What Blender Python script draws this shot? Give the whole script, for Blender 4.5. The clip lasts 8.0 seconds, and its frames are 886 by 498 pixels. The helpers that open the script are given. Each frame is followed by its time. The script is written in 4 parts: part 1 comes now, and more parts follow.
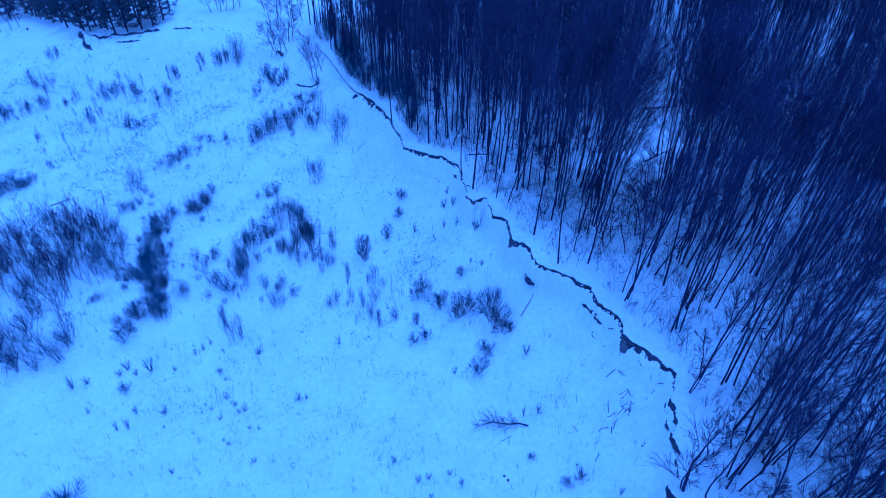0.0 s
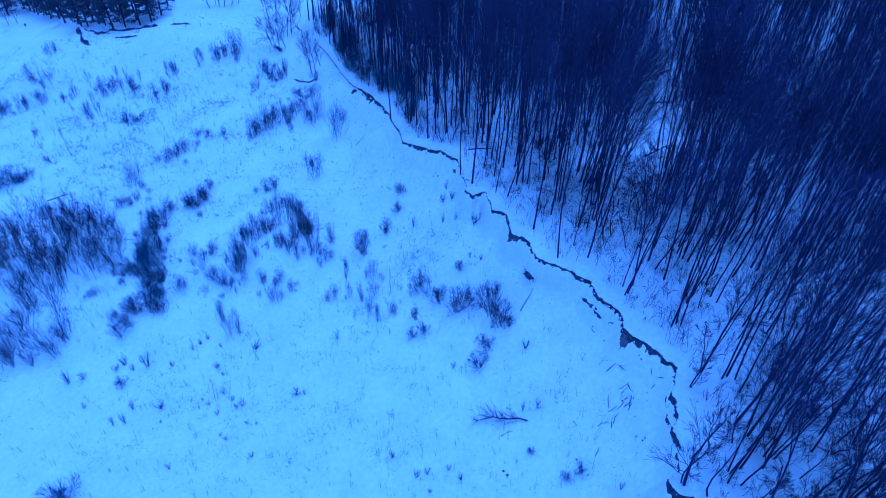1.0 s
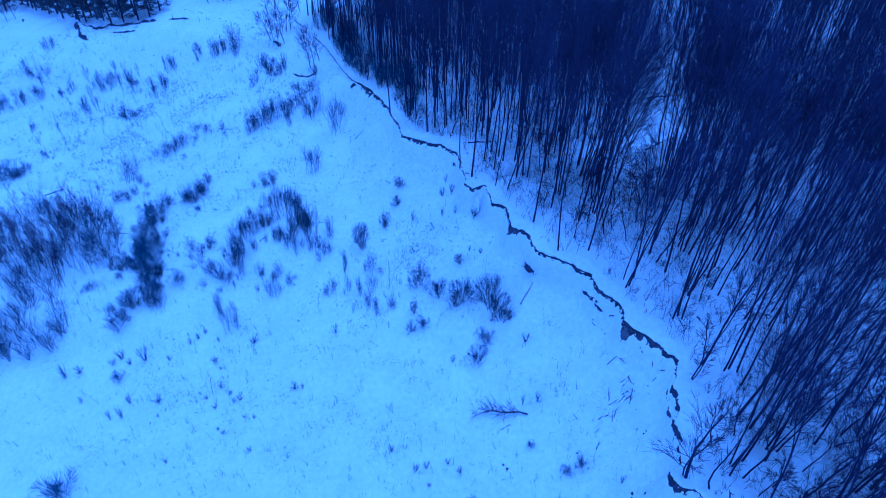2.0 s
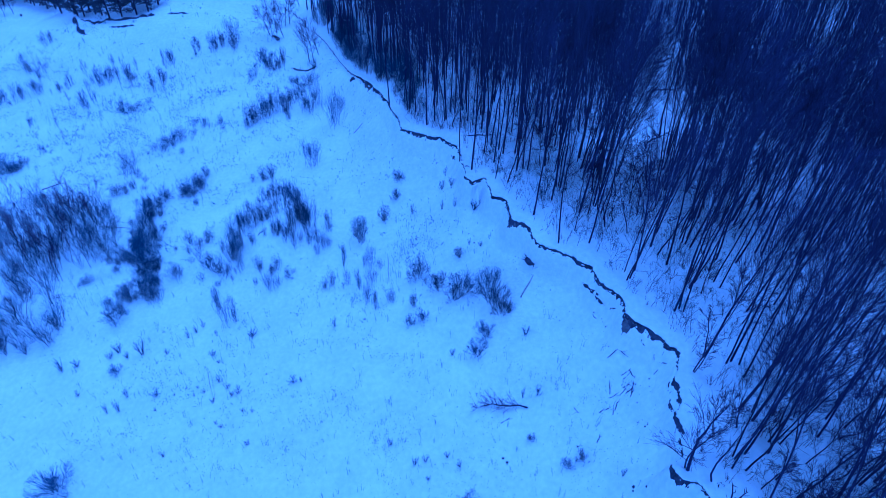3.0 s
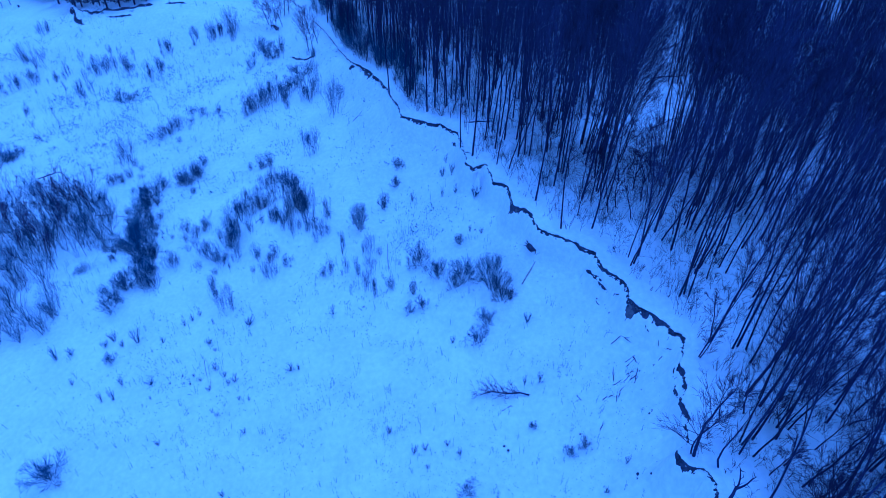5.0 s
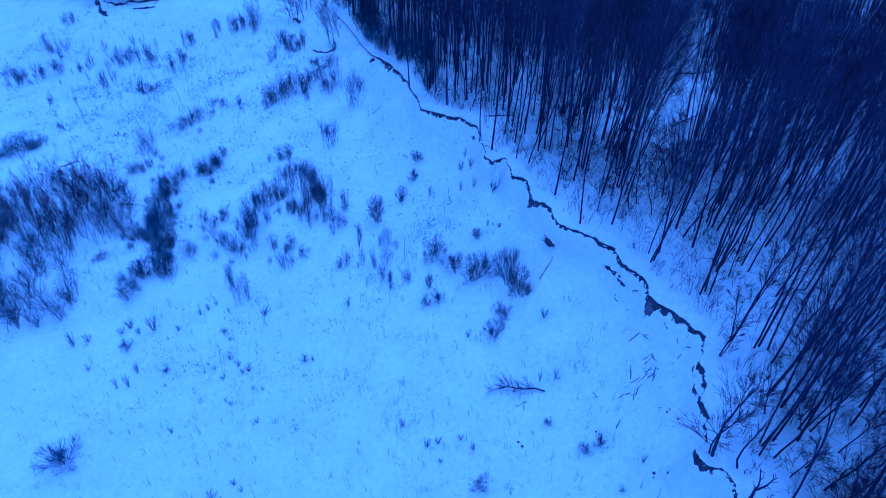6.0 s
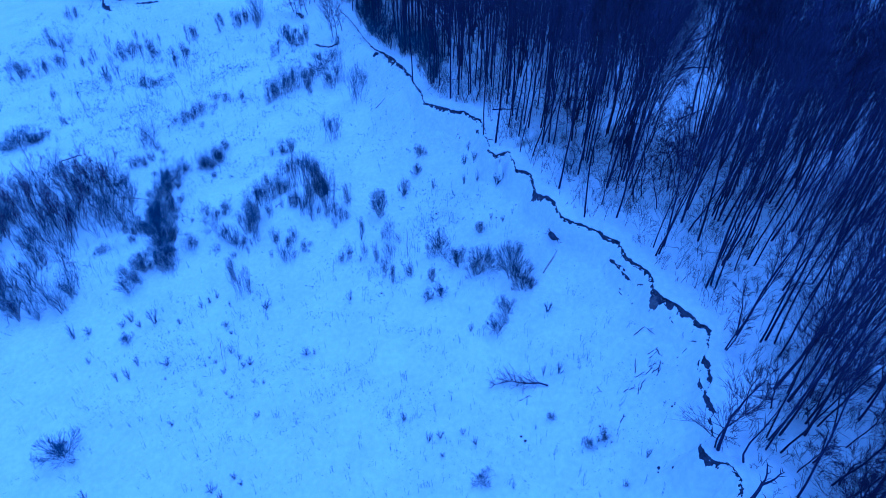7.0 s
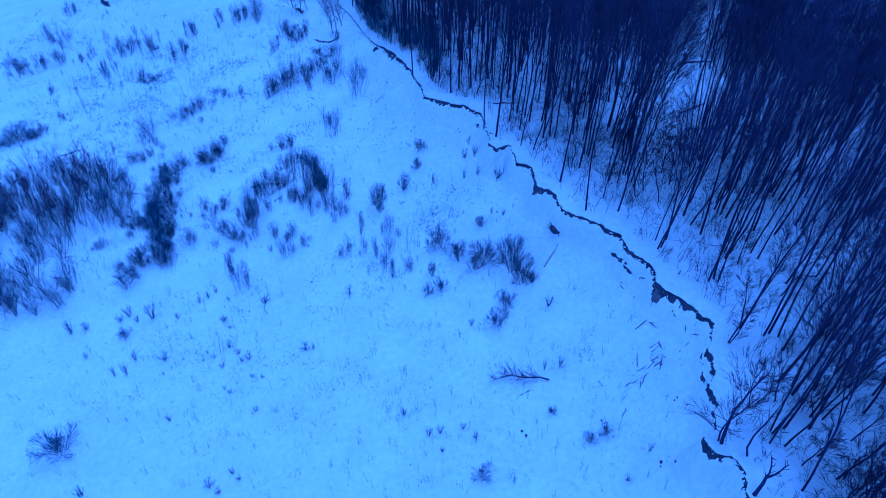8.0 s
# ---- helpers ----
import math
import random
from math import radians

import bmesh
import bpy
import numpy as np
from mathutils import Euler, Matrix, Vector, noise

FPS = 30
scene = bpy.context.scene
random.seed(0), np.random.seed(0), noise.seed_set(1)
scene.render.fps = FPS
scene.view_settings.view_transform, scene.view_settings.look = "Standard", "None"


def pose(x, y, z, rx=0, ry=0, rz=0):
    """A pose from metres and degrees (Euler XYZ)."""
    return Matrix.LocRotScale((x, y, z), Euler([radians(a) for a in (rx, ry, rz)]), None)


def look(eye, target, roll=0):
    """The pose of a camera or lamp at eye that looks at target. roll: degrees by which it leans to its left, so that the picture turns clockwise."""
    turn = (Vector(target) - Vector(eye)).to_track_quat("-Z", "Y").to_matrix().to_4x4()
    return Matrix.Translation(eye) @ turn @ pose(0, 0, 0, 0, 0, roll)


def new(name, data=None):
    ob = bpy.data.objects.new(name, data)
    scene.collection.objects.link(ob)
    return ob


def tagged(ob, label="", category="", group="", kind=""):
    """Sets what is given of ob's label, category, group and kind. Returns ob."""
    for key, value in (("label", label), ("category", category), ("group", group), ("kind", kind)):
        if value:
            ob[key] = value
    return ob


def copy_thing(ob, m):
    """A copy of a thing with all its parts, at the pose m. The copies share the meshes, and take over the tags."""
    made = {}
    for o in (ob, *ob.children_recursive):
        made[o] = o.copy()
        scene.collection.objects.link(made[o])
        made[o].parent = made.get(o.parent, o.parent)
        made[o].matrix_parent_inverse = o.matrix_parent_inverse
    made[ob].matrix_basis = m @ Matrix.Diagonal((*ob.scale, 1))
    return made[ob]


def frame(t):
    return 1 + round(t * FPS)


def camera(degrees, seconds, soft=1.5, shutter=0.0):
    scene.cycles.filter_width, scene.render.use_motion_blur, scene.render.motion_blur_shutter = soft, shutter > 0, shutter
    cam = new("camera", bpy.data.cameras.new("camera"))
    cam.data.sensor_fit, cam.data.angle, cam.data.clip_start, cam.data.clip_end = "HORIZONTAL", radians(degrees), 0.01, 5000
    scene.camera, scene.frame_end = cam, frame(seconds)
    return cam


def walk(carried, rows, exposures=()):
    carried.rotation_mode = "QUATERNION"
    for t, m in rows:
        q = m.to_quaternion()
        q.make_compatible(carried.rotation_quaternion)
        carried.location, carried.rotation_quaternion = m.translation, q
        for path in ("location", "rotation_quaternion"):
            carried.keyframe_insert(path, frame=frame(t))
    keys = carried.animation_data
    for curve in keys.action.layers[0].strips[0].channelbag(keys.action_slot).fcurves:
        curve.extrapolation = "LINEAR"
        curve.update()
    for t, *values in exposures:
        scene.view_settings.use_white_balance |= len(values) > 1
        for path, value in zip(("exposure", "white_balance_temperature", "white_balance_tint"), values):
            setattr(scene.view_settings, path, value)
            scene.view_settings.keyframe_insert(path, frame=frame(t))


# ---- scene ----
cam = camera(65.1, 8.0, soft=0.7)
METRES, EYE, TILT, LEAN, TURN = 6.5, 49.0, -40.7, 0.0, 0.0
ROWS = [
    (0.0, 0.0, 0.0, 0.0, -0.0, 0.0, 0.0),
    (0.5, -0.0016, 0.0337, -0.0437, -0.05, 0.01, -0.05),
    (1.0, 0.0007, 0.0717, -0.088, -0.08, -0.0, -0.08),
    (1.5, 0.0038, 0.1102, -0.1375, -0.09, -0.01, -0.09),
    (3.0, 0.0079, 0.23, -0.2844, -0.13, -0.08, -0.15),
    (3.5, 0.0081, 0.2731, -0.3299, -0.13, -0.11, -0.16),
    (4.0, 0.0082, 0.3167, -0.3772, -0.12, -0.12, -0.18),
    (5.2, 0.0135, 0.42, -0.4977, -0.08, -0.13, -0.22),
    (5.5, 0.0151, 0.446, -0.5279, 0.08, -0.13, -0.31),
    (6.0, 0.0196, 0.4891, -0.5755, 1.36, -0.15, -1.34),
    (6.5, 0.0235, 0.529, -0.6213, 1.58, -0.16, -1.52),
    (7.0, 0.0235, 0.5725, -0.6669, 1.62, -0.17, -1.56),
    (7.5, 0.0241, 0.6149, -0.7146, 1.63, -0.16, -1.57),
    (8.0, 0.022, 0.6509, -0.7573, 1.62, -0.15, -1.59),
]
STOPS, KELVIN, TINT = -0.185, 3000, 10
walk(cam, [(t, pose(0, 0, EYE, TILT, LEAN, TURN) @ pose(METRES * x, METRES * y, METRES * z, 90 + pitch, roll, yaw)) for t, x, y, z, yaw, pitch, roll in ROWS],
     [(0.0, STOPS, KELVIN, TINT), (8.0, STOPS - 0.19, KELVIN, TINT)])

# ---- light: a dull winter dusk under an even cloud cover ----
world = bpy.data.worlds.new("winter_dusk")
scene.world = world
world.use_nodes = True
wn = world.node_tree.nodes
wl = world.node_tree.links
sky = wn.new("ShaderNodeTexSky")
sky.sky_type = "NISHITA"
sky.sun_disc = False
sky.sun_elevation = radians(78)
sky.sun_rotation = radians(77)
cloud = wn.new("ShaderNodeMix")
cloud.data_type = "RGBA"
cloud.inputs["Factor"].default_value = 0.85
cloud.inputs["B"].default_value = (8.5, 8.4, 10.8, 1)
wl.new(sky.outputs["Color"], cloud.inputs["A"])
wl.new(cloud.outputs["Result"], wn["Background"].inputs["Color"])
wn["Background"].inputs["Strength"].default_value = 0.0575
sun = new("sun", bpy.data.lights.new("sun", "SUN"))
sun.data.energy = 1.33
sun.data.angle = radians(36)
sun.data.color = (0.75, 0.735, 1.0)
sun.matrix_world = look((16.5, 44, 80), (0, 40, 0))


# ---- materials ----
def material(name, low, high, rough, grain, size, bump, spread=0.0):
    """A rough natural surface: two colours mixed by noise at two sizes, a fine relief, and a shift from object to object."""
    m = bpy.data.materials.new(name)
    m.use_nodes = True
    n, l = m.node_tree.nodes, m.node_tree.links
    b = n["Principled BSDF"]
    b.inputs["Roughness"].default_value = rough
    b.inputs["Specular IOR Level"].default_value = 0.25
    at = n.new("ShaderNodeTexCoord")
    fine, coarse = n.new("ShaderNodeTexNoise"), n.new("ShaderNodeTexNoise")
    fine.inputs["Scale"].default_value, fine.inputs["Detail"].default_value = grain, 5
    coarse.inputs["Scale"].default_value, coarse.inputs["Detail"].default_value = size, 3
    for t in (fine, coarse):
        l.new(at.outputs["Object"], t.inputs["Vector"])
    mix = n.new("ShaderNodeMath")
    mix.operation = "MULTIPLY_ADD"
    mix.inputs[1].default_value = 0.5
    half = n.new("ShaderNodeMath")
    half.operation = "MULTIPLY"
    half.inputs[1].default_value = 0.5
    l.new(coarse.outputs["Fac"], half.inputs[0])
    l.new(fine.outputs["Fac"], mix.inputs[0])
    l.new(half.outputs[0], mix.inputs[2])
    ramp = n.new("ShaderNodeValToRGB")
    ramp.color_ramp.elements[0].position, ramp.color_ramp.elements[1].position = 0.36, 0.64
    ramp.color_ramp.elements[0].color, ramp.color_ramp.elements[1].color = (*low, 1), (*high, 1)
    l.new(mix.outputs[0], ramp.inputs["Fac"])
    colour = ramp.outputs["Color"]
    if spread:
        info, hsv, rng = n.new("ShaderNodeObjectInfo"), n.new("ShaderNodeHueSaturation"), n.new("ShaderNodeMapRange")
        rng.inputs["To Min"].default_value, rng.inputs["To Max"].default_value = 1 - spread, 1 + spread
        l.new(info.outputs["Random"], rng.inputs["Value"])
        l.new(rng.outputs["Result"], hsv.inputs["Value"])
        l.new(colour, hsv.inputs["Color"])
        colour = hsv.outputs["Color"]
    l.new(colour, b.inputs["Base Color"])
    rel = n.new("ShaderNodeBump")
    rel.inputs["Strength"].default_value, rel.inputs["Distance"].default_value = 0.6, bump
    l.new(mix.outputs[0], rel.inputs["Height"])
    l.new(rel.outputs["Normal"], b.inputs["Normal"])
    return m


SNOW = material("snow", (0.72, 0.74, 0.76), (0.87, 0.88, 0.89), 0.75, 2.2, 0.25, 0.35)
SOIL = material("wet_soil", (0.020, 0.022, 0.042), (0.085, 0.083, 0.125), 0.9, 6.0, 1.2, 0.12)
CLAY = material("bare_clay", (0.07, 0.07, 0.09), (0.16, 0.155, 0.18), 0.9, 4.0, 0.9, 0.08)
BARK = material("bark", (0.019, 0.017, 0.049), (0.046, 0.041, 0.106), 0.9, 9.0, 1.5, 0.02, 0.3)
TWIG = material("twigs", (0.026, 0.0225, 0.059), (0.060, 0.051, 0.117), 0.85, 8.0, 1.0, 0.01, 0.3)
STEM = material("shrub_stems", (0.029, 0.044, 0.086), (0.066, 0.092, 0.168), 0.85, 8.0, 1.0, 0.01, 0.3)
WEED = material("dry_weeds", (0.05, 0.095, 0.10), (0.12, 0.175, 0.175), 0.9, 5.0, 0.5, 0.01)
NEEDLE = material("pine_needles", (0.045, 0.050, 0.080), (0.095, 0.105, 0.145), 0.8, 3.0, 0.8, 0.01, 0.2)
FROSTED = material("frosted_wood", (0.22, 0.21, 0.2), (0.55, 0.55, 0.55), 0.85, 6.0, 1.5, 0.02)
DEADWOOD = material("bleached_wood", (0.10, 0.08, 0.06), (0.26, 0.22, 0.18), 0.85, 8.0, 1.0, 0.02)

# ---- the lie of the land ----
# The edge along which the slope has broken away from the wooded plateau, from far to near.
# x, y, and the height of bare soil that shows there
EDGE = [(-26, 122, 0.05), (-20.7, 108.6, 0.07), (-17.5, 101.2, 0.1), (-15.3, 95.5, 0.12), (-13.7, 91.5, 0.15), (-12.6, 89.1, 0.2), (-11, 86.9, 0.35), (-9.9, 85.2, 0.85), (-8.9, 83.4, 0.9),
        (-7.8, 81.4, 0.6), (-6.8, 78.9, 0.36), (-5.9, 76.1, 0.33), (-5.1, 73.9, 0.24), (-4.7, 71.6, 0.39), (-3.8, 70.8, 0.54), (-2.6, 69.8, 0.61), (-1.2, 68.8, 0.53), (-0.2, 68.7, 0.38),
        (0.6, 67.8, 0.3), (0.9, 67, 0.44), (1.6, 66.5, 0.44), (2.1, 64.8, 0.07), (2.6, 61.9, 0.07), (2.7, 60, 0.34), (3.2, 59, 0.54), (3.9, 59.4, 0.47), (4.5, 59.8, 0.14),
        (4.9, 58.7, 0.13), (5.1, 57.2, 0.2)]
EDGE_MID = [(5.3, 56.3, 0.46), (6, 56, 0.52), (6.6, 55.3, 0.39), (6.7, 54, 0.44), (6.8, 52.6, 0.81), (7.3, 51.9, 0.86), (7.9, 51.9, 0.49), (8.4, 51, 0.37), (8.7, 49.7, 0.36),
            (9.1, 48.7, 0.36), (10, 48, 0.3), (11.3, 47.2, 0.29), (12.1, 46.7, 0.29), (12.6, 46.1, 0.46), (13.4, 45.5, 0.46), (13.6, 44.5, 0.34), (13.7, 43.7, 0.45), (14.2, 43, 0.56),
            (14.9, 42.3, 0.39), (15.4, 41.7, 0.39), (15.5, 40.5, 0.33), (15.4, 39.8, 0.65), (15.6, 39.1, 0.81), (16, 38.6, 0.64), (16.8, 38.1, 0.64), (17.5, 37.3, 0.58), (17.8, 36.8, 0.32)]
EDGE_NEAR = [(18, 36.2, 0.32), (18.4, 36.1, 0.37), (18.6, 35.6, 0.37), (18.5, 34.9, 0.21), (18, 33.8, 0.15), (17.6, 33.1, 0.15), (17.7, 32.4, 0.4), (17.6, 31.7, 0.25), (17.7, 31.1, 0.4),
             (17.3, 30.4, 0.1), (17, 29.8, 0.24), (17.1, 29.1, 0.34), (17.1, 28.4, 0.24), (16.7, 27.8, 0.14), (16.7, 27.1, 0.19), (16.6, 26.3, 0.14), (15.6, 25.7, 0.18), (15.7, 25.1, 0.55),
             (16.1, 24.6, 0.41), (16.6, 24.4, 0.18), (17.1, 24.3, 0.18), (17.3, 23.6, 0.18), (17.4, 22.8, 0.23), (17.2, 22.1, 0.22), (17.5, 14, 0.1), (14, -10, 0.1)]
LINE = np.array([p[:2] for p in EDGE + EDGE_MID + EDGE_NEAR], float)
BARE = np.array([p[2] for p in EDGE + EDGE_MID + EDGE_NEAR], float)


def off_edge(x, y):
    """Metres from the broken edge, plus on the slid side and minus on the plateau."""
    x, y = np.asarray(x, float), np.asarray(y, float)
    best, side = np.full(x.shape, 1e9), np.ones(x.shape)
    for (ax, ay), (bx, by) in zip(LINE[:-1], LINE[1:]):
        k = np.clip(((x - ax) * (bx - ax) + (y - ay) * (by - ay)) / ((bx - ax) ** 2 + (by - ay) ** 2), 0, 1)
        r = np.hypot(ax + k * (bx - ax) - x, ay + k * (by - ay) - y)
        near = r < best - 1e-9
        best = np.where(near, r, best)
        side = np.where(near, -np.sign((bx - ax) * (y - ay) - (by - ay) * (x - ax)), side)
    return best * side


def rise(a):
    return 1 / (1 + np.exp(-np.clip(a, -40, 40)))


def plateau(x):
    return 5.6 - 0.0047 * np.clip(14 - np.asarray(x, float), 0, 40) ** 2


# hummocks and hollows of the slid ground: x, y, height, radius
HUMPS = [(-14, 61, 0.8, 6.3), (-44, 81, -1.1, 9.5), (-20, 60, 0.7, 3.2), (-38.5, 59.6, 0.7, 1.8), (-35.5, 50.6, 0.6, 3.0), (-24.5, 60, -0.5, 2.2),
         (-37, 64, -0.9, 3.2), (-24, 86, 0.5, 3.0), (-38, 87, 0.5, 3.4), (-43, 76, 0.4, 2.6), (-60, 96, 0.6, 7), (-48, 103, 0.5, 4), (-27, 97, 0.5, 4)]


# steeper-sided mounds: x, y, two radii, height
MOUNDS = [(-18.6, 60.6, 3.9, 4.9, 0.9), (-38.6, 59.4, 1.3, 0.9, 0.7), (-31, 79, 5, 3, 0.5), (-49, 93, 6, 3, 0.5)]


def slid(x, y, d):
    u, v = np.clip(x, -90, 25) / 50, (np.clip(y, 15, 130) - 60) / 50
    z = -1.959 + 8.997 * u + 4.298 * v - 1.051 * u * u - 1.415 * u * v - 1.92 * u ** 3 - 3.566 * u * u * v
    z = z + 5.108 * np.exp(-np.maximum(d, 0) / 4) + 5.585 * rise((y - 111) / 2.5) * rise((-30 - x) / 6)
    for hx, hy, h, r in HUMPS:
        z = z + h * np.exp(-((x - hx) ** 2 + (y - hy) ** 2) / (r * r))
    for mx, my, rx, ry, h in MOUNDS:
        z = z + h * np.exp(-(((x - mx) / rx) ** 2 + ((y - my) / ry) ** 2) ** 3)
    return z


def waves(x, y):
    """Small uneven swells of the snow."""
    w = 0.10 * np.sin(0.9 * x + 1.3 * np.sin(0.37 * y)) * np.sin(0.8 * y + 1.1 * np.sin(0.45 * x)) + 0.06 * np.sin(2.1 * x + 0.7 * y + 2 * np.sin(0.6 * y)) * np.sin(1.7 * y - 0.5 * x)
    return w + 0.16 * np.sin(0.31 * x + 0.22 * y + 1.7 * np.sin(0.13 * y)) * np.sin(0.27 * y - 0.18 * x + 1.2 * np.sin(0.2 * x))


def land(x, y):
    x, y = np.asarray(x, float), np.asarray(y, float)
    d = off_edge(x, y)
    p, s = plateau(x), np.minimum(slid(x, y, d), plateau(x) - 0.1)
    k = np.clip((d + 0.05) / 0.4, 0, 1)
    return np.where(d > 0.35, s, p * (1 - k) + s * k) + waves(x, y) * np.clip(np.abs(d) / 3, 0.15, 1)


def height(x, y):
    return float(land(np.array([x]), np.array([y]))[0])


# ---- building helpers ----
def mesh_of(name, verts, faces, mats, slots=None, smooth=True):
    me = bpy.data.meshes.new(name)
    me.from_pydata([tuple(v) for v in verts], [], [tuple(f) for f in faces])
    for m in mats:
        me.materials.append(m)
    if slots is not None:
        me.polygons.foreach_set("material_index", np.array(slots, np.int32))
    me.polygons.foreach_set("use_smooth", np.full(len(me.polygons), smooth))
    me.update()
    return me


def part(name, me, parent, label=""):
    ob = new(name, me)
    ob.parent = parent
    return tagged(ob, label)


class Sticks:
    """Gathers tapered round sticks into one mesh."""

    def __init__(self):
        self.v, self.f = [], []

    def tube(self, pts, radii, sides):
        pts = [Vector(p) for p in pts]
        start = len(self.v)
        for i, p in enumerate(pts):
            way = (pts[min(i + 1, len(pts) - 1)] - pts[max(i - 1, 0)]).normalized()
            a = way.orthogonal().normalized()
            b = way.cross(a)
            if i == len(pts) - 1 and radii[i] == 0:
                self.v.append(tuple(p))
                continue
            for k in range(sides):
                w = 2 * math.pi * k / sides
                self.v.append(tuple(p + radii[i] * (math.cos(w) * a + math.sin(w) * b)))
        for i in range(len(pts) - 1):
            r0 = start + i * sides
            if i == len(pts) - 2 and radii[-1] == 0:
                tip = r0 + sides
                for k in range(sides):
                    self.f.append((r0 + k, r0 + (k + 1) % sides, tip))
            else:
                for k in range(sides):
                    j = (k + 1) % sides
                    self.f.append((r0 + k, r0 + j, r0 + sides + j, r0 + sides + k))

    def mesh(self, name, mat):
        return mesh_of(name, self.v, self.f, [mat])


def bent(rng, start, way, length, steps, wobble, lift=0.0):
    """A crooked line that starts one way and may turn upwards."""
    p, w, out = Vector(start), Vector(way).normalized(), [Vector(start)]
    for _ in range(steps):
        w = (w + Vector((rng.gauss(0, wobble), rng.gauss(0, wobble), rng.gauss(0, wobble) + lift))).normalized()
        p = p + w * (length / steps)
        out.append(p.copy())
    return out


def along(pts, k):
    i = min(int(k * (len(pts) - 1)), len(pts) - 2)
    return pts[i].lerp(pts[i + 1], k * (len(pts) - 1) - i), (pts[i + 1] - pts[i]).normalized()


def branch_off(rng, way, angle):
    side = way.orthogonal().normalized()
    side.rotate(Matrix.Rotation(rng.uniform(0, 2 * math.pi), 3, way))
    return (way * math.cos(angle) + side * math.sin(angle)).normalized()


def fork(rng, levels_of, p, way, length, radius, level, spread, lift, tip, kids=3.0, shrink=0.78):
    """One bough that bends upwards a little and forks on, finer with each level; levels_of holds the bundle for each level."""
    jit = 0.07
    w1 = (Vector(way) + Vector((rng.gauss(0, jit), rng.gauss(0, jit), rng.gauss(0, jit)))).normalized()
    mid = Vector(p) + w1 * length * 0.5
    w2 = (w1 + Vector((rng.gauss(0, jit), rng.gauss(0, jit), rng.gauss(0, jit) + lift))).normalized()
    end = mid + w2 * length * 0.5
    if level == 0:
        levels_of[0].tube([p, end], [max(radius, tip), 0.0], 3)
        return
    thin = max(radius * 0.66, tip)
    if level == 1:
        mid = Vector(p).lerp(end, 0.5)
        levels_of[level].tube([p, end], [radius, thin], 3)
    else:
        levels_of[level].tube([p, mid, end], [radius, max(radius * 0.85, tip), thin], 3 if level < 4 else 5)
    n = int(kids) + (rng.random() < kids - int(kids))
    for j in range(n):
        k = 1.0 if j == 0 else rng.uniform(0.35, 0.98)
        q = mid.lerp(end, k * 2 - 1) if k > 0.5 else Vector(p).lerp(mid, k * 2)
        turn = spread * (rng.uniform(0.15, 0.6) if j == 0 else rng.uniform(0.7, 1.35))
        fork(rng, levels_of, q, branch_off(rng, w2, turn), length * shrink * rng.uniform(0.75, 1.2), thin * (0.95 if j == 0 else 0.75), level - 1, spread, lift, tip, kids, shrink)


def tree_sticks(rng, tall, thick, first, limbs, level, upswept=0.6, sway=0.035, rough=False, tip=0.0095):
    """Trunk and crown of one bare broadleaved tree, as two bundles of sticks."""
    trunk, crown = Sticks(), Sticks()
    lean = Vector((rng.gauss(0, sway), rng.gauss(0, sway), 1))
    line = bent(rng, (0, 0, -0.4), lean, tall, 5 if rough else 9, 0.045 if tall > 10 else 0.08)
    n = len(line) - 1
    trunk.tube(line, [thick * (1.15 if i == 0 else (1 - i / n) ** 0.75 + 0.04) for i in range(n)] + [0.0], 5 if rough else 7)
    for _ in range(4 if rough else 18):
        p, w = along(line, rng.uniform(0.06, first + 0.1))
        crown.tube([p, p + branch_off(rng, w, rng.uniform(0.6, 1.3)) * tall * rng.uniform(0.015, 0.05)], [tip * 1.3, 0.0], 3)
    for j in range(limbs):
        k = first + (0.97 - first) * (j + rng.random()) / limbs
        p, w = along(line, k)
        reach = tall * (0.05 + 0.13 * (1 - k)) * rng.uniform(0.6, 1.35)
        r = max(thick * (0.12 + 0.2 * (1 - k)), tip * 1.4)
        fork(rng, [crown] * (level + 1), p, branch_off(rng, w, upswept * rng.uniform(0.7, 1.3)), reach, r, level, 0.38, 0.16, tip)
    return trunk, crown


def tree(name, label, rng, *shape, group="", tip=0.0095):
    trunk, crown = tree_sticks(rng, *shape, tip=tip)
    ob = tagged(new(name), label, "tree", group)
    part("trunk", trunk.mesh("trunk", BARK), ob)
    part("crown", crown.mesh("crown", TWIG), ob, "bare crown of fine branches and twigs")
    return ob


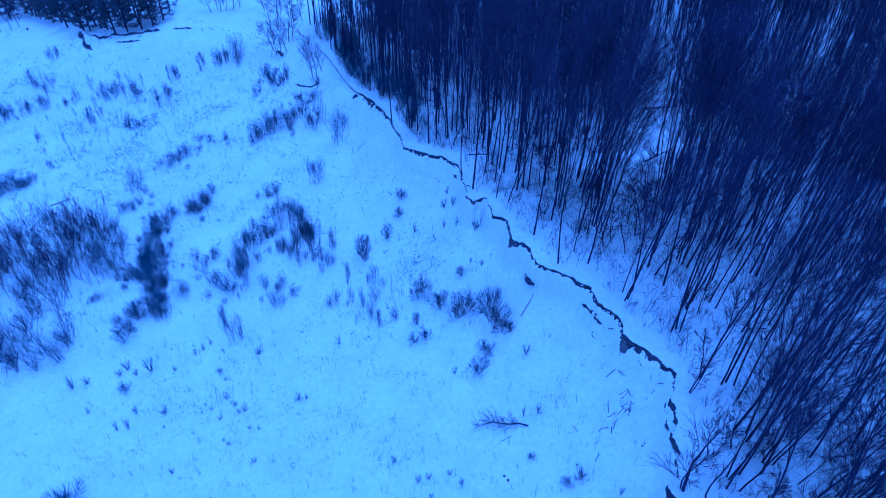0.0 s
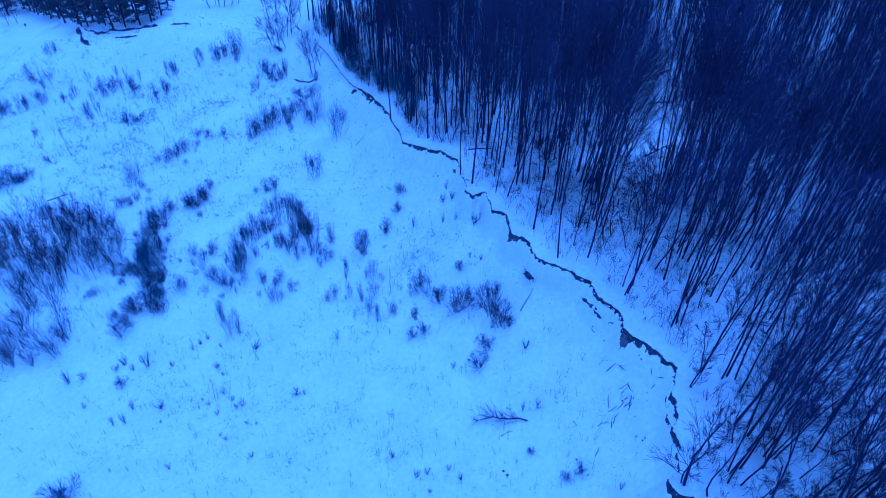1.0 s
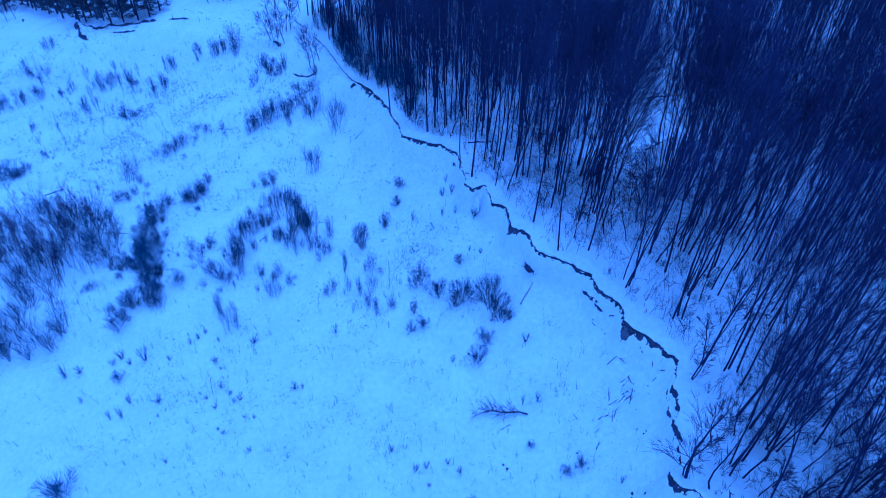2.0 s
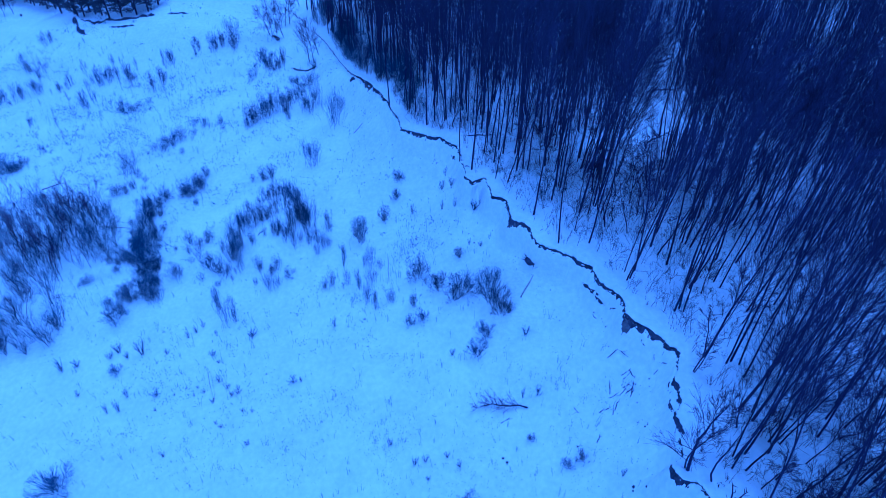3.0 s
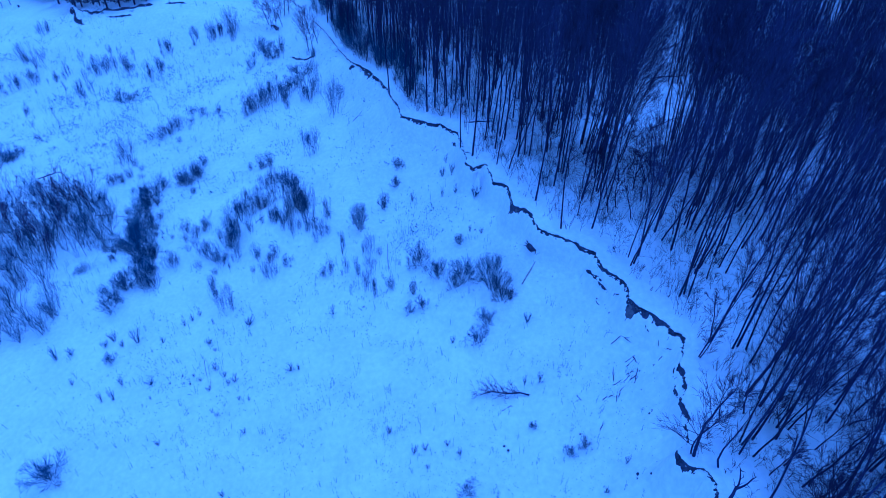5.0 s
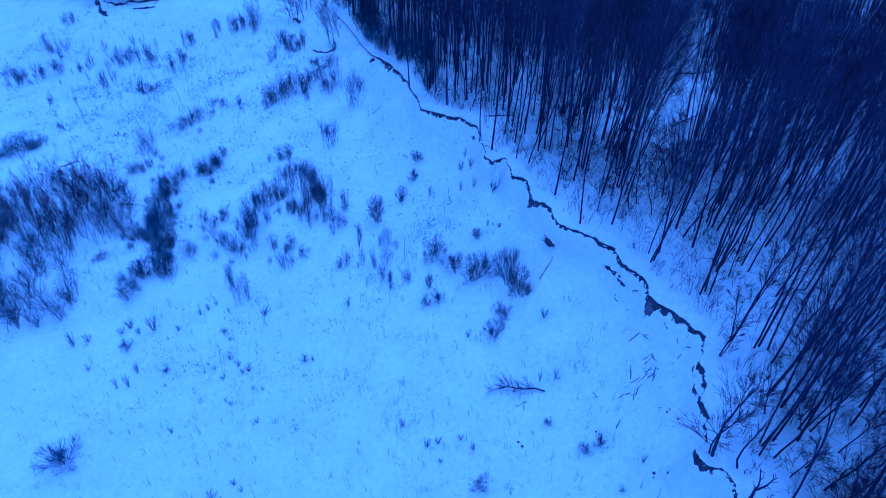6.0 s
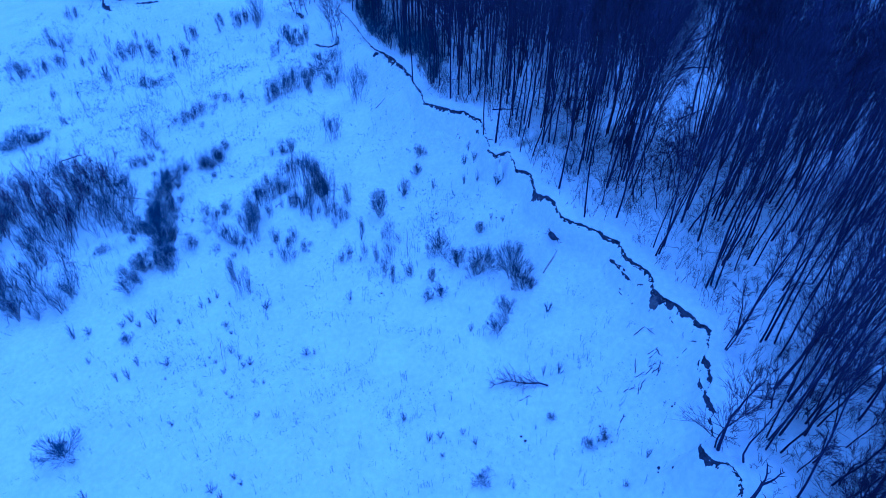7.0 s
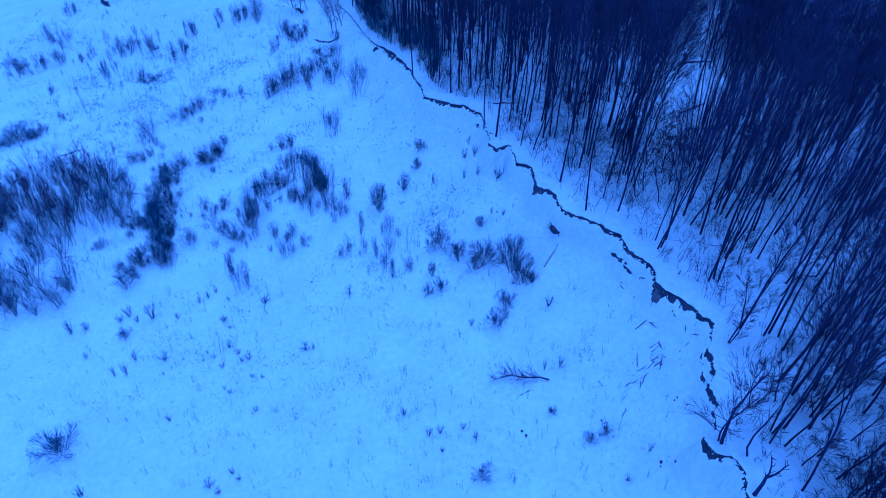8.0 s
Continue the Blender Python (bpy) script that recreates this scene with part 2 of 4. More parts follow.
def shrub(name, label, rng, stems, open_out, level, foot_wide, spread, tall, group, category="shrub", first=0.42, lift=0.08, kids=3.0, dome=0.75):
    """A leafless shrub one metre high and wide, to be scaled to about the given height: stems from one foot that fork into ever finer twigs."""
    wood, fine = Sticks(), Sticks()
    tip, thick = 0.0062 / tall, 0.020 / tall
    few = stems < 10
    bundles, single = [fine] * (level if few else max(1, level - 1)) + [wood] * (1 if few else 2), []
    for j in range(stems):
        a = 2.4 * j + rng.uniform(-0.5, 0.5)
        tilt = open_out * rng.random() ** 0.6
        way = Vector((math.cos(a) * math.sin(tilt), math.sin(a) * math.sin(tilt), math.cos(tilt)))
        foot = Vector((rng.gauss(0, foot_wide), rng.gauss(0, foot_wide), -0.1))
        if few:
            wood = bundles[-1] = Sticks()
            single.append(wood)
        fork(rng, bundles, foot, way, first * rng.uniform(0.6, 1.15), thick * rng.uniform(0.7, 1.2), level, spread, lift, tip, kids)
    co = np.array(fine.v)
    wide, high = 0.48 / np.percentile(np.hypot(co[:, 0], co[:, 1]), 93), 1 / np.percentile(co[:, 2], 98)
    for q in (single if few else [wood]) + [fine]:
        c = np.array(q.v) * (wide, wide, high) - (0, 0, 0.5)
        # the ends of long twigs bend in, so that the crown is rounded
        far = np.linalg.norm(c, axis=1) / 0.5
        pull = np.where(far > dome, (dome + (1.05 - dome) * np.tanh((far - dome) / (1.05 - dome))) / np.maximum(far, 1e-6), 1.0)
        low = np.clip(c[:, 2:] / 0.25 + 1.4, 0, 1)
        c = c * (pull[:, None] * low + 1 - low)
        q.v = [tuple(p) for p in c + (0, 0, 0.5)]
    ob = tagged(new(name), label, category, group)
    for q in single if few else [wood]:
        part("stem" if few else "stem_clump", q.mesh("stem", STEM), ob)
    part("crown", fine.mesh("crown", STEM), ob)
    return ob


def stand(x, y, sx=1.0, sz=1.0, turn=0.0, sink=0.0, lean=(0, 0)):
    return Matrix.LocRotScale((x, y, height(x, y) - sink), Euler((lean[0], lean[1], turn)), (sx, sx, sz))


def place_all(kinds, spots, rng):
    """Copies of a few kinds of thing, one at each spot; the first ones take the kinds' own objects."""
    for i in range(len(kinds), len(spots)):
        copy_thing(kinds[i % len(kinds)], spots[i])
    for ob, m in zip(kinds, spots):
        ob.matrix_basis = m


# ---- ground: one sheet to the horizon, finest where the camera looks ----
def axis(lo, hi, step, reach):
    mid = list(np.arange(lo, hi + 1e-6, step))
    out, s = [], step
    while not out or out[-1] < reach:
        s *= 1.35
        out.append((out[-1] if out else 0) + s)
    return np.array([lo - o for o in reversed(out)] + mid + [hi + o for o in out])


gx, gy = axis(-104, 62, 0.5, 3000), axis(12, 160, 0.5, 3000)
XX, YY = np.meshgrid(gx, gy)
DD = off_edge(XX, YY)
ZZ = land(XX, YY) - 0.7 * np.clip(1 - np.abs(DD - 0.2) / 0.9, 0, 1) * (YY < 118) * (YY > 8)
nx, ny = len(gx), len(gy)
idx = np.arange(nx * ny).reshape(ny, nx)
quads = np.stack([idx[:-1, :-1], idx[:-1, 1:], idx[1:, 1:], idx[1:, :-1]], -1).reshape(-1, 4)
gm = bpy.data.meshes.new("ground")
gm.vertices.add(nx * ny)
gm.vertices.foreach_set("co", np.stack([XX, YY, ZZ], -1).ravel())
gm.loops.add(quads.size)
gm.loops.foreach_set("vertex_index", quads.ravel().astype(np.int32))
gm.polygons.add(len(quads))
gm.polygons.foreach_set("loop_start", np.arange(0, quads.size, 4, dtype=np.int32))
gm.polygons.foreach_set("use_smooth", np.ones(len(quads), bool))
gm.materials.append(SNOW)
gm.update(calc_edges=True)
tagged(new("ground", gm), "uneven snow-covered ground of a landslide slope and plateau", "ground", kind="structure")


def resample(pts, step):
    pts = np.array(pts, float)
    seg = np.hypot(*np.diff(pts, axis=0).T)
    s = np.concatenate([[0], np.cumsum(seg)])
    k = np.arange(0, s[-1], step)
    return np.stack([np.interp(k, s, pts[:, 0]), np.interp(k, s, pts[:, 1])], 1)


def smooth_line(a, n):
    ker = np.ones(2 * n + 1) / (2 * n + 1)
    pad = np.concatenate([np.repeat(a[:1], n, 0), a, np.repeat(a[-1:], n, 0)])
    return np.stack([np.convolve(pad[:, i], ker, "valid") for i in range(a.shape[1])], 1)


def sides_of(line, n):
    way = np.gradient(smooth_line(line, n), axis=0)
    way /= np.linalg.norm(way, axis=1)[:, None] + 1e-9
    return np.stack([way[:, 1], -way[:, 0]], 1) * -1


def fuzz(s, seed, size):
    return np.array([noise.noise((k / size, seed * 7.31, 0.5)) for k in s])


# ---- main scarp: snow lip, torn face of dark soil, snow banked at its foot ----
def main_scarp():
    step = 0.05
    seg = np.concatenate([[0], np.cumsum(np.hypot(*np.diff(LINE[1:-1], axis=0).T))])
    line = smooth_line(resample(LINE[1:-1], step), 4)
    s = np.arange(len(line)) * step
    nrm = sides_of(line, 10)
    if np.median(off_edge(line[:, 0] + nrm[:, 0] * 0.5, line[:, 1] + nrm[:, 1] * 0.5)) < 0:
        nrm = -nrm
    line = line + nrm * (0.16 * fuzz(s, 1, 0.8) + 0.10 * fuzz(s, 2, 0.28) + 0.05 * fuzz(s, 9, 0.1))[:, None]

    def at(o):
        p = line + nrm * np.asarray(o)[:, None] if np.ndim(o) else line + nrm * o
        return p, land(p[:, 0], p[:, 1])

    top = plateau(line[:, 0]) - 0.05 - 0.2 * np.clip(0.5 + fuzz(s, 5, 4.0), 0, 1)
    zf = np.minimum(at(0.9)[1], top - 0.25)
    show = np.interp(line[:, 1], (20, 34, 37.5, 45, 70, 78, 82, 88), (0.85, 0.9, 0.67, 0.62, 0.53, 0.55, 0.9, 0.65)) * np.maximum(np.interp(s, seg, BARE[1:-1]), 0.11) * np.clip(1 + 0.55 * fuzz(s, 3, 0.9) + 0.5 * fuzz(s, 4, 0.3), 0.3, 1.8)
    wash = sum(k * np.exp(-((line[:, 0] - cx) ** 2 + (line[:, 1] - cy) ** 2) / (r * r)) for cx, cy, r, k in ((15.6, 39.2, 0.7, 0.95), (-9.4, 84.3, 1.5, 1.05), (7.1, 52.0, 0.5, 0.55), (14.0, 43.3, 0.6, 0.4), (15.8, 25.0, 0.6, 0.1)))
    lip = 0.07 * fuzz(s, 8, 0.7) + 0.07 * fuzz(s, 12, 0.2) + 0.04 * fuzz(s, 15, 0.09)
    rows, kind = [], []

    def row(o, z, k, u=0.0):
        rows.append((at(o)[0], z))
        kind.append((k, u))

    row(-1.3, at(-1.3)[1] - 0.07, "snow")
    row(-0.8, np.maximum(top + 0.02, at(-0.8)[1] * 0.5 + top * 0.5), "snow")
    row(-0.3, top + 0.05 + 0.05 * fuzz(s, 7, 1.2), "snow")
    row(-0.08 + lip, top + 0.05 + 0.03 * fuzz(s, 17, 0.3), "snow")
    row(0.02 + lip, top, "snow")
    row(0.04 + lip, top - 0.07, "snow")
    row(0.0 + lip * 0.8, top - 0.10, "face", 0.0)
    steps = 9
    for j in range(1, steps + 1):
        u = j / steps
        rough = np.array([noise.noise((k / 0.22, u * 3.0, 2.2)) + 0.6 * noise.noise((k / 0.08, u * 7.0, 6.1)) for k in s])
        row(0.02 + 0.42 * show * u ** 1.3 + 0.11 * rough * u, top - 0.10 - show * u * np.clip(1 + 0.25 * rough, 0.6, 1.4), "face", u)
    foot = rows[-1][1]
    base = 0.06 + 0.42 * show
    for o, k in ((0.05, 0.93), (0.1, 0.86), (0.16, 0.77), (0.22, 0.68), (0.29, 0.58), (0.37, 0.47), (0.46, 0.35), (0.6, 0.2), (0.8, 0.08)):
        z = at(base + o)[1]
        row(base + o + 0.05 * fuzz(s, 30 + o, 0.2), foot * k + (z + 0.03) * (1 - k) + 0.05 * fuzz(s, 20 + o, 0.22), "foot", o)
    row(base + 1.05, at(base + 1.05)[1] + 0.02, "snow")
    row(base + 1.6, at(base + 1.6)[1] - 0.07, "snow")
    m, c = len(line), len(rows)
    verts = [(rows[j][0][i][0], rows[j][0][i][1], rows[j][1][i]) for i in range(m) for j in range(c)]
    faces, slots = [], []
    for i in range(m - 1):
        for j in range(c - 1):
            faces.append((i * c + j, i * c + j + 1, (i + 1) * c + j + 1, (i + 1) * c + j))
            k, u = kind[j]
            slot = 0
            if k != "snow":
                v = noise.noise((s[i] / 0.45, u * 2.2, 3.3)) + 0.45 * noise.noise((s[i] / 0.16, (u * 3.0 if k == "face" else u * 9.0), 8.8))
                if k == "face":
                    bare = v > -0.85 + 0.35 * min(1.0, u / 0.3) + 1.0 * max(0.0, u - 0.5) - 0.6 * wash[i]
                else:
                    bare = v > 0.55 + 2.0 * u - 1.3 * wash[i]
                if bare:
                    slot = 2 if v + 0.9 * wash[i] * (u > 0.35 if k == "face" else 1.0) > 0.75 else 1
            slots.append(slot)
    ob = new("scarp", mesh_of("scarp", verts, faces, [SNOW, SOIL, CLAY], slots))
    tagged(ob, "torn soil edge under a snow lip where the slope slid", "scarp", kind="structure")
    return np.array(verts)


BANK = main_scarp()


# ---- smaller cracks: low steps with a strip of bare soil ----
def snow_top(x, y):
    """Height of the snow, the bank at the foot of the scarp included."""
    z = land(x, y)
    near = BANK[np.abs(BANK[:, 1] - np.mean(y)) < np.ptp(y) / 2 + 1]
    if len(near) == 0:
        return z
    gap = (near[None, :, 0] - x[:, None]) ** 2 + (near[None, :, 1] - y[:, None]) ** 2
    k = np.argmin(gap, axis=1)
    return np.where(gap[np.arange(len(x)), k] < 0.02, np.maximum(z, near[k, 2]), z)


def crack(pts, wide, high, seed):
    step = 0.06
    line = resample(pts, step)
    if len(line) < 4:
        return
    s = np.arange(len(line)) * step
    nrm = sides_of(line, 3)
    g0 = land(line[:, 0], line[:, 1])
    g1 = land(line[:, 0] + nrm[:, 0], line[:, 1] + nrm[:, 1])
    if np.mean(g1) > np.mean(g0):
        nrm = -nrm
    line = line + nrm * (min(0.3, wide) * 1.2 * fuzz(s, seed, 0.8) + 0.6 * wide * fuzz(s, seed + 0.5, 0.2))[:, None]
    end = np.clip(np.minimum(s, s[-1] - s) / 0.6, 0.05, 1)
    w = wide * end * np.clip(0.7 + 1.1 * fuzz(s, seed + 1, 0.5) + 0.6 * fuzz(s, seed + 4, 0.15), 0.1, 1.7)
    h = high * end * np.clip(0.8 + 0.8 * fuzz(s, seed + 2, 1.3), 0.3, 1.6)
    prof = [(-2.2, -0.08), (-0.9, 0.9), (-0.15, 1.05), (0.0, 0.8), (0.5, 0.45), (1.0, 0.12), (1.5, 0.14), (2.6, -0.08)]
    rows = []
    for o, k in prof:
        p = line + nrm * (w * o + (min(0.05, 0.25 * wide) if o > 0 else -0.02))[:, None]
        z = smooth_line(snow_top(p[:, 0], p[:, 1])[:, None], 4)[:, 0]
        rows.append((p, z + (h * k if k > 0 else k)))
    m, c = len(line), len(prof)
    verts = [(rows[j][0][i][0], rows[j][0][i][1], rows[j][1][i]) for i in range(m) for j in range(c)]
    faces, slots = [], []
    for i in range(m - 1):
        for j in range(c - 1):
            faces.append((i * c + j, i * c + j + 1, (i + 1) * c + j + 1, (i + 1) * c + j))
            slots.append(1 if j in (2, 3, 4) and noise.noise((s[i] / 0.3, seed, j * 0.6)) > -0.4 else 0)
    ob = new("soil_crack", mesh_of("soil_crack", verts, faces, [SNOW, SOIL], slots))
    tagged(ob, "narrow crack of dark soil open in the snow", "crack", kind="structure")


CRACKS = [
    ([(-23, 98.1), (-21.5, 96.8), (-20, 95.7), (-18.6, 95.3)], 0.13, 0.25),
    ([(-28.1, 110), (-27.1, 109.1), (-26.4, 108.3)], 0.4, 0.5),
    ([(-91.2, 136.6), (-89.8, 137), (-90.1, 139.1), (-88.8, 139.9), (-87.7, 140), (-86, 139.1)], 0.5, 0.5),
    ([(-70.5, 129.2), (-67.7, 125.1), (-65.9, 121.7), (-63.8, 118.7), (-63.1, 118.4)], 0.45, 0.6),
    ([(-68.6, 127.1), (-65.9, 125.3), (-63.1, 122.2), (-61.7, 121.5), (-61.1, 122.8), (-57.1, 120.9), (-54.5, 120.3), (-52.1, 119.7), (-50.5, 119.6)], 0.2, 0.4),
    ([(-59.1, 119.5), (-56.5, 118.2), (-53.8, 117.4)], 0.16, 0.3),
    ([(-48.2, 119.2), (-46.8, 119.5), (-44.6, 119.7)], 0.12, 0.25),
    ([(12.79, 45.12), (13.05, 43.97), (13.31, 43.25), (13.70, 42.84)], 0.078, 0.16),
    ([(13.31, 43.25), (13.49, 42.90), (13.82, 42.39), (14.25, 41.97)], 0.072, 0.144),
    ([(12.95, 44.36), (13.15, 43.59), (13.40, 42.99)], 0.042, 0.096),
    ([(14.49, 41.56), (14.69, 41.46), (14.89, 41.20)], 0.048, 0.096),
    ([(13.29, 42.08), (13.36, 41.85), (13.52, 41.66)], 0.048, 0.096),
    ([(17.07, 36.58), (17.06, 36.38), (17.08, 36.08)], 0.06, 0.12),
    ([(17.39, 35.77), (17.64, 35.61), (17.92, 35.51)], 0.12, 0.16),
    ([(17.55, 35.52), (17.31, 35.46), (17.12, 35.40), (16.70, 35.19)], 0.036, 0.08),
    ([(17.46, 33.17), (17.25, 33.04), (17.12, 32.52)], 0.078, 0.16),
    ([(17.43, 32.37), (17.28, 32.34), (17.17, 32.32)], 0.048, 0.096),
    ([(17.19, 31.92), (17.11, 31.28), (16.95, 30.30)], 0.09, 0.16),
    ([(17.71, 36.40), (17.64, 36.15), (17.50, 35.97)], 0.03, 0.08),
    ([(16.29, 37.77), (16.36, 37.51), (16.47, 37.26)], 0.06, 0.112),
    ([(1.13, 66.00), (1.38, 65.42), (1.61, 64.56)], 0.072, 0.12),
    ([(2.12, 63.12), (2.56, 61.97), (3.07, 61.45)], 0.048, 0.096),
]
for i, (pts, wide, high) in enumerate(CRACKS):
    crack(pts, wide, high, i * 3.7 + 11)


# ---- patches of bare clay below the scarp ----
def clay_patch(x, y, long, wide, turn, seed, mat=CLAY, lift=0.06):
    rings, n = 6, 28
    verts, faces = [(x, y, height(x, y) + lift + 0.06)], []
    for r in range(1, rings + 1):
        for k in range(n):
            a = 2 * math.pi * k / n
            q = r / rings * (1 + 0.45 * noise.noise((math.cos(a) * 1.6, math.sin(a) * 1.6, seed)) + 0.25 * noise.noise((math.cos(a) * 5, math.sin(a) * 5, seed)))
            px, py = long * q * math.cos(a), wide * q * math.sin(a)
            wx, wy = x + px * math.cos(turn) - py * math.sin(turn), y + px * math.sin(turn) + py * math.cos(turn)
            verts.append((wx, wy, height(wx, wy) + (lift * (1.15 - r / rings) / 0.65 + 0.07 * noise.noise((wx * 2.5, wy * 2.5, seed)) if r < rings else -0.05)))
    for k in range(n):
        faces.append((0, 1 + k, 1 + (k + 1) % n))
        for r in range(rings - 1):
            a, b = 1 + r * n + k, 1 + r * n + (k + 1) % n
            faces.append((a, a + n, b + n, b))
    tagged(new("clay_patch", mesh_of("clay_patch", verts, faces, [mat])), "bare brown clay washed down below the scarp", "soil", kind="structure")


clay_patch(-12.2, 86.9, 0.5, 0.35, radians(-40), 5.0, SOIL)

# ---- forest ----
rng = random.Random(11)
FRONT = [(2, 63.6), (3.2, 61.2), (4.6, 63.6), (5.6, 61.9), (5.6, 59.1), (6.8, 58.3), (7.5, 61.4), (8.9, 52.7), (10.9, 55), (10.8, 48.5), (13.6, 48.6),
         (13.3, 52.9), (14.1, 52.6), (15.4, 51.7), (16, 44.5), (16, 43.5), (16.3, 43.7), (16.9, 44.6), (19.2, 39.8), (19.7, 40.1), (20.7, 42.5),
         (21.1, 42.4), (19.9, 39.7), (19.7, 49.5), (20.1, 50), (19, 33.5), (20.2, 34.9), (21.7, 34.2), (22.1, 34.4), (22.7, 34.1), (22.6, 32.9),
         (21.3, 30), (19.7, 26.2), (19.8, 26.1), (19.4, 25.4), (20.3, 25.3), (20.6, 26.5), (20.3, 22.2), (22.1, 26.4), (23.6, 29.5), (24.7, 32)]
FRONT_FAR = [(-6.5, 77.5), (-4.1, 75.2), (-3.9, 75.4), (-3.1, 74.5), (-1.7, 71.1), (-0.8, 71.8), (0.4, 71.6), (0.6, 71.9), (1.1, 73.5), (1.6, 73.1),
             (3.1, 71.5), (3.6, 70.1), (-6.6, 84.6), (-9.6, 91), (-12.7, 96.5), (-14.8, 102.6), (-8.9, 87.1), (-4.7, 77.5)]
spots = list(FRONT + FRONT_FAR)
cell = {}


def crowded(x, y, r):
    cx, cy = int(x // 3), int(y // 3)
    return any((x - a) ** 2 + (y - b) ** 2 < r * r for i in (-1, 0, 1) for j in (-1, 0, 1) for a, b in cell.get((cx + i, cy + j), ()))


# thin lanes of open snow: two ends and half the width
GAPS = [((18.6, 54), (24.6, 75), 2.2), ((24.6, 75), (31, 92), 2.6), ((31, 62), (38.5, 80), 1.3), ((39, 66), (43, 78), 1.0), ((24, 48), (27, 56), 1.0)]


def from_line(x, y, a, b, r):
    k = min(1, max(0, ((x - a[0]) * (b[0] - a[0]) + (y - a[1]) * (b[1] - a[1])) / ((b[0] - a[0]) ** 2 + (b[1] - a[1]) ** 2)))
    return math.hypot(a[0] + k * (b[0] - a[0]) - x, a[1] + k * (b[1] - a[1]) - y) < r


def keep(x, y):
    cell.setdefault((int(x // 3), int(y // 3)), []).append((x, y))


for x, y in spots:
    keep(x, y)
tries = [(rng.uniform(-34, 86), rng.uniform(8, 119)) for _ in range(38000)]
dist_off = off_edge(np.array([a for a, _ in tries]), np.array([b for _, b in tries]))
leans = {}
for (x, y), d in zip(tries, dist_off):
    margin = 4.2 if y < 34 else 5.4 if y < 60 else 2.8 if y < 84 else 1.4
    if d > -margin or x > 0.66 * (0.758 * y + 28) + 8 or len(spots) > 2100:
        continue
    if any(from_line(x, y, *way) for way in GAPS) and rng.random() < 0.96:
        continue
    if crowded(x, y, (2.55 if y < 44 else 1.5 if x < 17 and y > 56 else 2.15 if x < 30 else 1.9) if rng.random() < 0.85 else 0.8):
        continue
    keep(x, y)
    # one to four stems from one foot, leaning a little apart
    for _ in range(rng.choice((1, 1, 1, 2, 2) if y < 44 else (1, 1, 2, 2, 3, 3, 4))):
        ox, oy = rng.gauss(0, 0.36), rng.gauss(0, 0.36)
        spots.append((x + ox, y + oy))
        leans[spots[-1]] = (-0.08 * oy, 0.08 * ox)

nearest = sorted(spots[len(FRONT):], key=lambda p: math.hypot(p[0] - 8, p[1] - 30))
nearest = FRONT + nearest
near_trees, far_trees = nearest[:300], nearest[300:]
kinds = [tree("bare_tree", "tall slender leafless forest tree with dark bark in snow", random.Random(100 + i), rng.uniform(15.5, 19.5), rng.uniform(0.055, 0.09), rng.uniform(0.3, 0.5), 18, 3, 0.6, 0.045, group="trees of the wood") for i in range(10)]
place_all(kinds, [stand(x, y, rng.uniform(0.8, 1.2), rng.uniform(0.82, 1.12), 0, 0, [a + rng.gauss(0, 0.025) for a in leans.get((x, y), (0, 0))]) for x, y in near_trees], rng)

# the rest of the wood, too many to count
base = []
for i in range(6):
    t, c = tree_sticks(random.Random(200 + i), rng.uniform(15.5, 19.5), rng.uniform(0.06, 0.095), 0.36, 16, 2, 0.6, 0.035, True, 0.016)
    base.append([(np.array(q.v), q.f) for q in (t, c)])


def joined(name, places, which, mat, parent):
    vs, fs, shift = [], [], 0
    tris, quad = [], []
    for (x, y, z, sx, sz, a), k in places:
        v, f = base[k][which]
        co, si = math.cos(a) * sx, math.sin(a) * sx
        vs.append(np.stack([v[:, 0] * co - v[:, 1] * si + x, v[:, 0] * si + v[:, 1] * co + y, v[:, 2] * sz + z], 1))
        tris.append(np.array([q for q in f if len(q) == 3]) + shift)
        quad.append(np.array([q for q in f if len(q) == 4]) + shift)
        shift += len(v)
    v, tris, quad = np.concatenate(vs), np.concatenate(tris), np.concatenate(quad)
    me = bpy.data.meshes.new(name)
    me.vertices.add(len(v))
    me.vertices.foreach_set("co", v.ravel())
    me.loops.add(tris.size + quad.size)
    me.loops.foreach_set("vertex_index", np.concatenate([tris.ravel(), quad.ravel()]).astype(np.int32))
    me.polygons.add(len(tris) + len(quad))
    me.polygons.foreach_set("loop_start", np.concatenate([np.arange(0, tris.size, 3), tris.size + np.arange(0, quad.size, 4)]).astype(np.int32))
    me.polygons.foreach_set("use_smooth", np.ones(len(tris) + len(quad), bool))
    me.materials.append(mat)
    me.update(calc_edges=True)
    return part(name, me, parent)


woods = tagged(new("far_woods"), "dense leafless wood of slender dark trees in snow", "woods", kind="stuff")
places = [((x, y, height(x, y), rng.uniform(0.8, 1.2), rng.uniform(0.85, 1.12), rng.uniform(0, 6.28)), rng.randrange(6)) for x, y in far_trees]
joined("trunks", places, 0, BARK, woods)
joined("crowns", places, 1, TWIG, woods)

